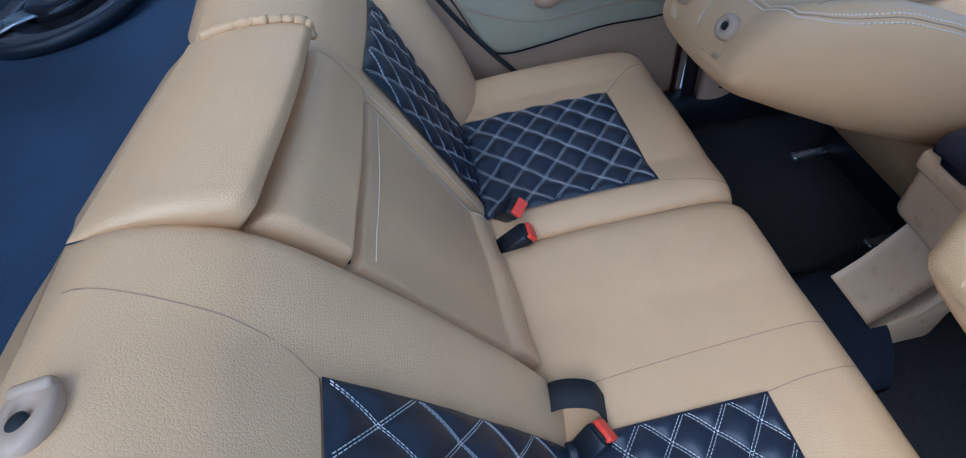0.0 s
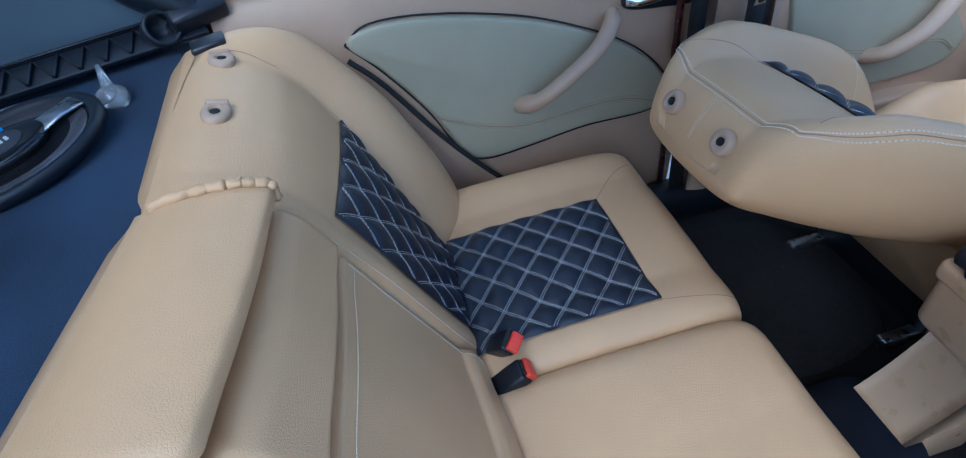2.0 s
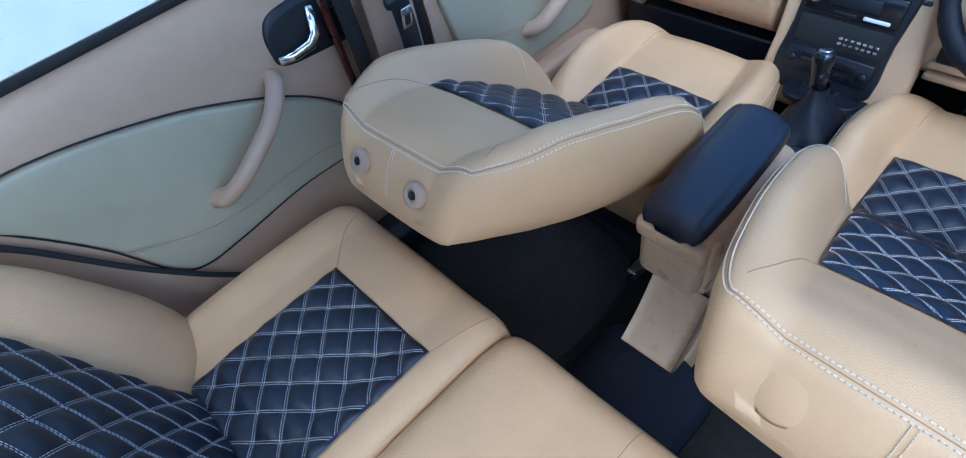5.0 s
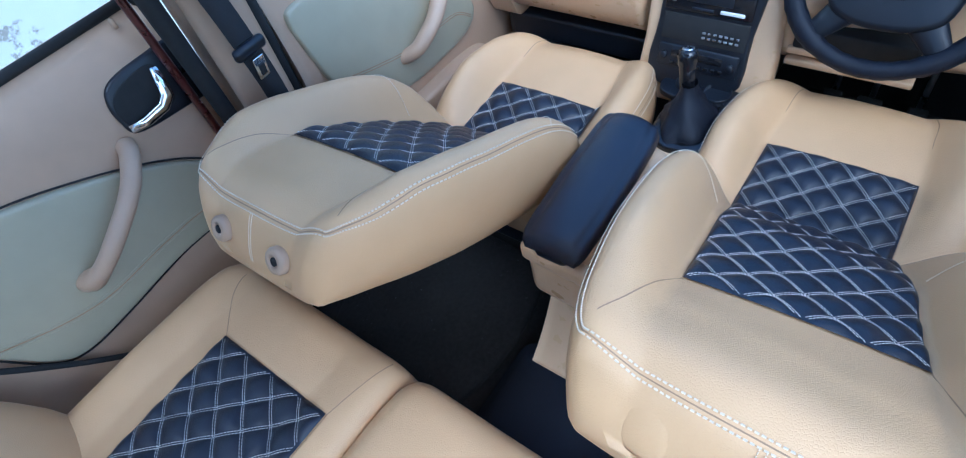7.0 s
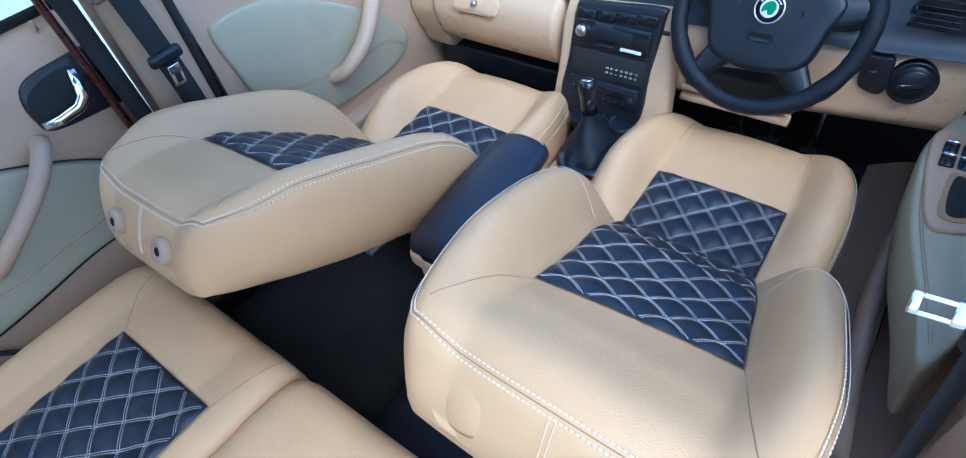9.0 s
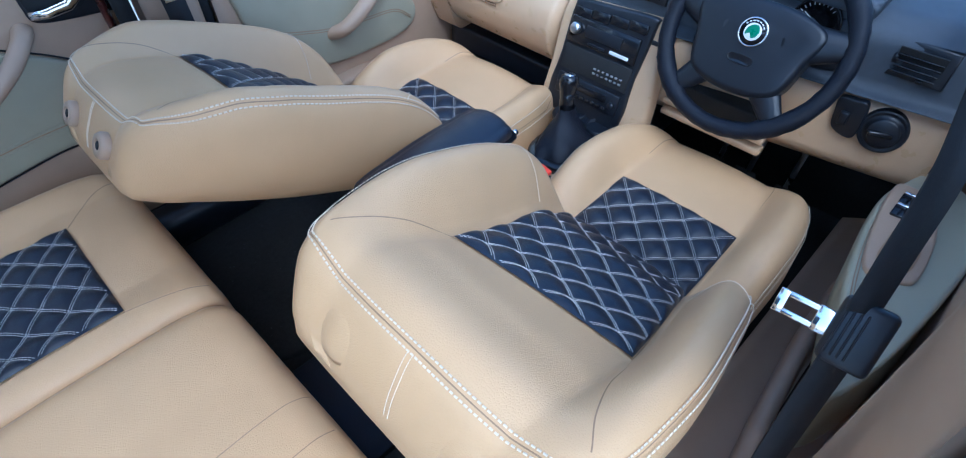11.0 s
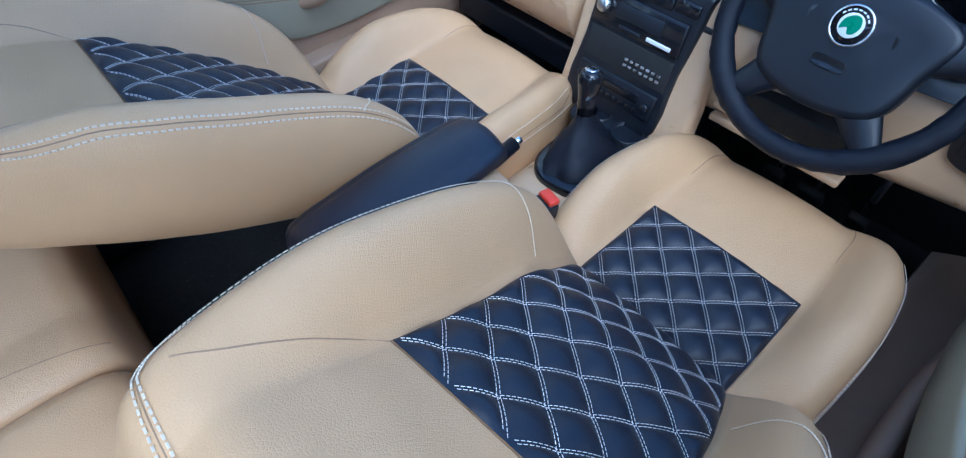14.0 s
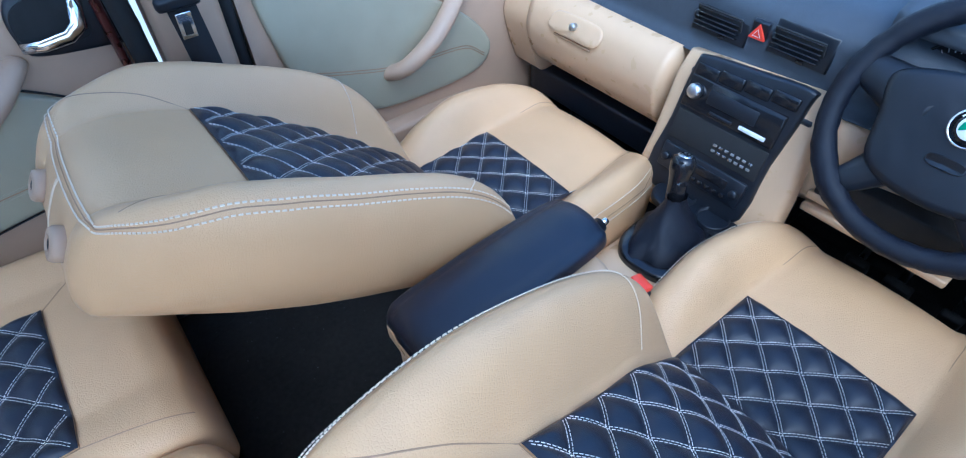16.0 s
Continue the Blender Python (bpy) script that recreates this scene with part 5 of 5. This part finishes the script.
ARM = [(1.37, -0.725), (1.28, -0.685), (1.2, -0.667), (1.08, -0.675), (0.96, -0.695), (0.83, -0.73), (0.71, -0.757), (0.73, -0.785), (0.84, -0.815), (1.03, -0.84), (1.17, -0.84), (1.3, -0.81)]
arm = part("door_armrest", plate(ARM, lambda u, v, w: Vector((u, v, arm_z(u) - 0.03 + w + 0.5 * max(0.0, -0.79 - v))), 0.03, 0.014), OLIVE, rd, "sage perforated leather armrest")
part("armrest_flank", plate(ARM, lambda u, v, w: Vector((u, v - 0.012 * (1 if w < -0.002 else 0), arm_z(u) - 0.15 + w)), 0.122, 0.004), OLIVE, rd, "sage leather armrest side")
for o in (0.0, 0.005):
    part("armrest_stitching", tube([(p.x, p.y, arm_z(p.x) + 0.0008) for p in smooth_path([(1.2, -0.678 - o, 0), (1.08, -0.686 - o, 0), (0.96, -0.707 - o, 0), (0.83, -0.742 - o, 0), (0.745, -0.764 - o, 0)], 10)], 0.0008, 5), WELT, arm)
SW = [(0.985, -0.712), (0.99, -0.775), (1.02, -0.79), (1.12, -0.785), (1.2, -0.765), (1.245, -0.74), (1.255, -0.695), (1.235, -0.675), (1.12, -0.682)]
swb = part("switch_panel", plate(SW, lambda u, v, w: Vector((u, v, arm_z(u) + w - 0.002)), 0.014, 0.007), TRIM, rd, "beige window switch panel")
for i in range(2):
    for j in range(2):
        m = pose(1.158 + 0.042 * i, -0.708 - 0.03 * j, 0.486, 0, -8, 0)
        k = part("window_switch", box((0.033, 0.025, 0.01), m, 0.003), GLOSS, swb, "black window switch")
        part("switch_ridge", box((0.006, 0.023, 0.006), m @ pose(0.014, 0, 0.005), 0.002), CHROME, k)
# Flat brown and black plates whose colours paint the shade of a grip hollow.
cup = part("grip_cup_shade", plate([(1.005, -0.722), (1.01, -0.766), (1.05, -0.774), (1.1, -0.768), (1.128, -0.752), (1.13, -0.722), (1.07, -0.716)], lambda u, v, w: Vector((u, v, arm_z(u) + w + 0.0125)), 0.002, 0.001), WELT, swb, "brown plate drawn as the shaded hollow of the grip")
part("cup_floor_shade", plate([(1.015, -0.732), (1.02, -0.76), (1.06, -0.766), (1.1, -0.76), (1.12, -0.748), (1.12, -0.73), (1.07, -0.725)], lambda u, v, w: Vector((u, v, arm_z(u) + w + 0.0142)), 0.0015, 0.0007), RUBBER, cup)
part("map_pocket", tube(smooth_path([(0.62, -0.735, 0.2), (0.8, -0.715, 0.215), (0.98, -0.7, 0.23), (1.12, -0.7, 0.25), (1.22, -0.715, 0.3), (1.3, -0.74, 0.33)], 8), [0.02] * 41, 12, 1.3), TRIM, rd, "beige rim of the door pocket")
part("pocket_wall", slab(lambda x, z: (x, -0.72 - 0.03 * (1 if z < 0.1 else 0) - 0.06 * abs(x - 1.0) ** 2, z), 0.62, 1.28, 0.06, 0.21, 16, 6, (0, -0.012, 0)), TRIM, rd, "beige door pocket front")
fb = part("handle_bezel", plate([(1.39, 0.6), (1.4, 0.7), (1.46, 0.73), (1.54, 0.71), (1.54, 0.62), (1.47, 0.58)], lambda u, v, w: Vector((u + 0.3 * w, -0.715 - 0.15 * ((1.62 - u) / 0.32) + w, v)), 0.012, 0.006), PLASTIC, rd, "black door handle surround")
part("release_lever", tube([(1.43, -0.783, 0.635), (1.45, -0.77, 0.655), (1.47, -0.757, 0.69), (1.48, -0.755, 0.705)], 0.011, 10, 0.7), CHROME, fb, "chrome release lever")
tagged(part("sill_right", slab(lambda x, v: (x, -0.6 - 0.3 * v, 0.08 + 0.06 * math.sin(v * math.pi)), 0.1, 1.6, 0, 1, 8, 10, (0, 0, -0.08)), TRIM), "beige driver door sill", "sill", kind="structure")
part_seal = thing("door_seal", "black rubber seal of the driver door opening", "door seal", (0.9, -0.72, 0.1))
part("seal", tube(smooth_path([(0.5, -0.735, 0.14), (1.0, -0.735, 0.13), (1.4, -0.725, 0.16), (1.56, -0.715, 0.4), (1.6, -0.71, 0.8)], 8), 0.014, 8), RUBBER, part_seal)
rp = thing("door_pillar", "beige right pillar with black seals", "pillar", (0.6, -0.85, 0.05))
part("pillar_cover", slab(lambda x, z: (x, -0.782 + 0.06 * max(0, z - 0.9) - 0.22 * max(0.0, 0.5 - x) ** 1.2 - 1.5 * max(0.0, x - 0.535), z), 0.36, 0.56, 0.05, 1.44, 14, 12, (0, -0.05, 0)), TRIM, rp)
part("pillar_seal", tube(smooth_path([(0.355, -0.84, 0.06), (0.352, -0.835, 0.6), (0.35, -0.825, 1.0), (0.36, -0.79, 1.42)], 6), 0.02, 8), RUBBER, rp, "black rubber door seal")
part("pillar_seal", tube(smooth_path([(0.575, -0.835, 0.06), (0.578, -0.832, 0.6), (0.58, -0.825, 1.0), (0.58, -0.79, 1.42)], 6), 0.013, 8), RUBBER, rp, "black rubber door seal")

ap = thing("front_pillar", "black front pillar trim beside the windscreen", "pillar", (1.5, -0.72, 0.6))
part("pillar_trim", tube(smooth_path([(1.62, -0.735, 0.6), (1.5, -0.728, 0.78), (1.3, -0.712, 0.87), (1.0, -0.69, 1.07), (0.72, -0.63, 1.36)], 8), 0.034, 12), UPPER, ap)
tw = part("tweeter", lathe([(0.019, -0.012), (0.019, 0.006), (0.0165, 0.009), (0.015, 0.0075)], pose(1.33, -0.648, 0.786, 20, -50, 0), 28), PLASTIC, ap, "small round tweeter")
for k in (-1, 0, 1):
    part("grille_bar", box((0.02, 0.0022, 0.0015), pose(1.33, -0.648, 0.786, 20, -50, 0) @ pose(0, 0.006 * k, 0.0085, 0, 0, 20), 0.0005), STEEL, tw)
part("tweeter_arm", tube([(1.345, -0.655, 0.78), (1.36, -0.69, 0.785), (1.37, -0.712, 0.82)], 0.009, 8), PLASTIC, ap)

# ---- pedals and front carpet ----
for y, w in ((-0.25, 0.05), (-0.34, 0.06), (-0.45, 0.045)):
    p = thing("pedal", "black rubber foot pedal", "pedal", (1.5, y, 0.03), "foot pedals")
    part("pedal_pad", box((0.02, w, 0.07), pose(1.46, y, 0.17, 0, -35, 0), 0.006), RUBBER, p)
    part("pedal_arm", tube([(1.47, y, 0.17), (1.53, y, 0.28), (1.56, y, 0.42)], 0.008, 8), STEEL, p)
tagged(part("bulkhead", slab(lambda y, z: (1.62 + 0.1 * (0.4 - z), y, z), -0.72, 0.74, 0.0, 0.62, 4, 8, (0.05, 0, 0)), MAT), "black carpeted bulkhead under the dash", "wall", kind="structure")
fm = tagged(part("floor_mat", plate([(0.2, 0.2), (0.2, 0.6), (0.62, 0.62), (0.64, 0.2)], lambda u, v, w: Vector((u, v, 0.03 + w)), 0.012, 0.006), MAT), "worn black rubber floor mat", "floor mat")
_rng = random.Random(5)
_v, _f = [], []
for k in range(70):
    x, y = _rng.uniform(0.2, 0.68), _rng.uniform(0.1, 0.62)
    s = _rng.uniform(0.0006, 0.002)
    b0 = len(_v)
    zz = 0.049
    _v += [(x - s, y, zz), (x + s, y - s, zz), (x + s * 0.4, y + s, zz), (x, y, zz + s)]
    _f += [(b0, b0 + 1, b0 + 3), (b0 + 1, b0 + 2, b0 + 3), (b0 + 2, b0, b0 + 3)]
tagged(part("floor_crumbs", (_v, _f), GREY, smooth=False), "pale crumbs of dust on the floor", "dust", kind="stuff")

# ---- parcel shelf things and tail ----
SP = pose(-0.955, 0.485, 0.852, 4, -5, 38)
sp = thing("loudspeaker", "oval black car loudspeaker lying on the shelf", "loudspeaker", (-0.955, 0.485, 0.832))
part("basket", lathe([(0.1, -0.02), (0.118, -0.006), (0.12, 0.008), (0.114, 0.014), (0.104, 0.011), (0.1, 0.004)], SP, 48, (1.25, 0.95)), PLASTIC, sp, "black oval basket")
part("cone", lathe([(0.1, 0.004), (0.097, 0.0075), (0.07, 0.003), (0.045, 0.002)], SP, 48, (1.25, 0.95)), CONE, sp, "grey woven cone")
br = part("tweeter_plate", lathe([(0.05, 0.0), (0.05, 0.018), (0.046, 0.021), (0.03, 0.022)], SP, 36, (1.3, 0.9)), GLOSS, sp, "glossy black tweeter plate")
part("plate_ring", lathe([(0.028, 0.021), (0.028, 0.0235), (0.026, 0.0245)], SP, 30, (1.2, 1)), GREY, br)
for k in range(4):
    part("print_bar", box((0.007, 0.012, 0.001), SP @ pose(-0.02 + 0.0125 * k, 0.036, 0.0225), 0), BLUE, br, smooth=False)
for k in range(4):
    part("print_bar", box((0.005, 0.012, 0.001), SP @ pose(-0.014 + 0.009 * k, 0, 0.025), 0), WHITE, br, smooth=False)
for s in (-1, 1):
    part("bridge_arm", tube([SP @ Vector((s * 0.05, 0, 0.014)), SP @ Vector((s * 0.09, 0.01, 0.013)), SP @ Vector((s * 0.125, 0.015, 0.011))], [0.024, 0.019, 0.024], 12, 0.22), STEEL, sp, "silver bridge arm")
part("speaker_wire", tube(smooth_path([(-0.86, 0.6, 0.845), (-0.95, 0.64, 0.858), (-1.06, 0.62, 0.85), (-1.15, 0.55, 0.84)], 8), 0.005, 8), STEEL, sp, "silver edge trim")

bar = thing("trim_strip", "ribbed black plastic trim strip on the shelf", "trim strip", (-0.9, 0.76, 0.83))
BM = pose(-0.93, 0.755, 0.862, 25, 0, 16)
body = part("strip_body", box((0.5, 0.06, 0.012), BM, 0.003), PLASTIC, bar)
part("strip_edge", box((0.5, 0.006, 0.02), BM @ pose(0, 0.03, 0.006), 0.002), GLOSS, body)
for k in range(17):
    part("rib", box((0.003, 0.05, 0.009), BM @ pose(-0.235 + 0.022 * k, -0.002, 0.009, 0, 0, 25 if k % 2 else -20), 0.001), PLASTIC, body)
part("lamp_socket", lathe([(0.034, -0.01), (0.034, 0.022), (0.028, 0.024), (0.026, 0.0)], BM @ pose(0.17, 0.0, 0.012, 30, 20, 0), 28), PLASTIC, bar, "round black lamp socket")
part("strip_head", box((0.11, 0.05, 0.04), BM @ pose(0.245, 0.01, 0.022, 0, 0, 8), 0.008), PLASTIC, bar)
part("spring_clip", tube(smooth_path([BM @ Vector((0.2, 0.04, 0.03)), BM @ Vector((0.17, 0.05, 0.05)), BM @ Vector((0.15, 0.045, 0.045)), BM @ Vector((0.2, 0.03, 0.04))], 6), 0.0015, 6), STEEL, bar)
lens = thing("lamp_lens", "clear plastic lamp lens on a thin lead", "lamp lens", (-0.838, 0.628, 0.83))
part("lens_dome", lathe([(0.03, 0.0), (0.029, 0.008), (0.022, 0.02), (0.01, 0.028)], pose(-0.838, 0.628, 0.834, 25, -10, 0), 28), CLEAR, lens)
part("lens_stem", tube([(-0.84, 0.636, 0.852), (-0.845, 0.656, 0.872), (-0.85, 0.672, 0.882)], [0.012, 0.007, 0.005], 8), CLEAR, lens)

TINT = material("tinted_rear_glass", (0.16, 0.2, 0.24), 0.12, scale=3, vary=0.25, spec=0.6)
PILLAR_GREY = material("grey_pillar_trim", (0.13, 0.165, 0.2), 0.5, scale=5, vary=0.15, bump=0.2, bump_scale=900)
tagged(part("trim_quarter", slab(lambda x, z: (x, 0.86 - 0.18 * (z - 0.84) + 0.05 * (x + 1.1) ** 2, z), -1.6, -0.78, 0.8, 1.45, 12, 10, (0, 0.03, 0)), PILLAR_GREY), "grey rear quarter trim beside the shelf", "trim", kind="structure")
rg = thing("rear_window", "tinted rear window with black surround", "window", (-1.3, 0.0, 0.8))
part("window_pane", slab(lambda y, v: (-1.42 + 0.42 * v, y, 0.83 + 0.56 * v - 0.0 * y), -0.72, 0.8 - 0.06, 0, 1, 6, 6, (-0.006, 0, 0.004)), TINT, rg, "tinted glass").visible_shadow = False
part("window_surround", tube(smooth_path([(-0.7, 0.845, 0.88), (-0.8, 0.83, 0.97), (-0.95, 0.8, 1.18), (-1.02, 0.76, 1.38)], 8), 0.04, 10), PLASTIC, rg, "black rear pillar trim")
part("window_surround", tube(smooth_path([(-0.74, 0.82, 0.86), (-1.0, 0.8, 0.85), (-1.4, 0.76, 0.84)], 8), 0.022, 10), PLASTIC, rg, "black shelf edge trim")
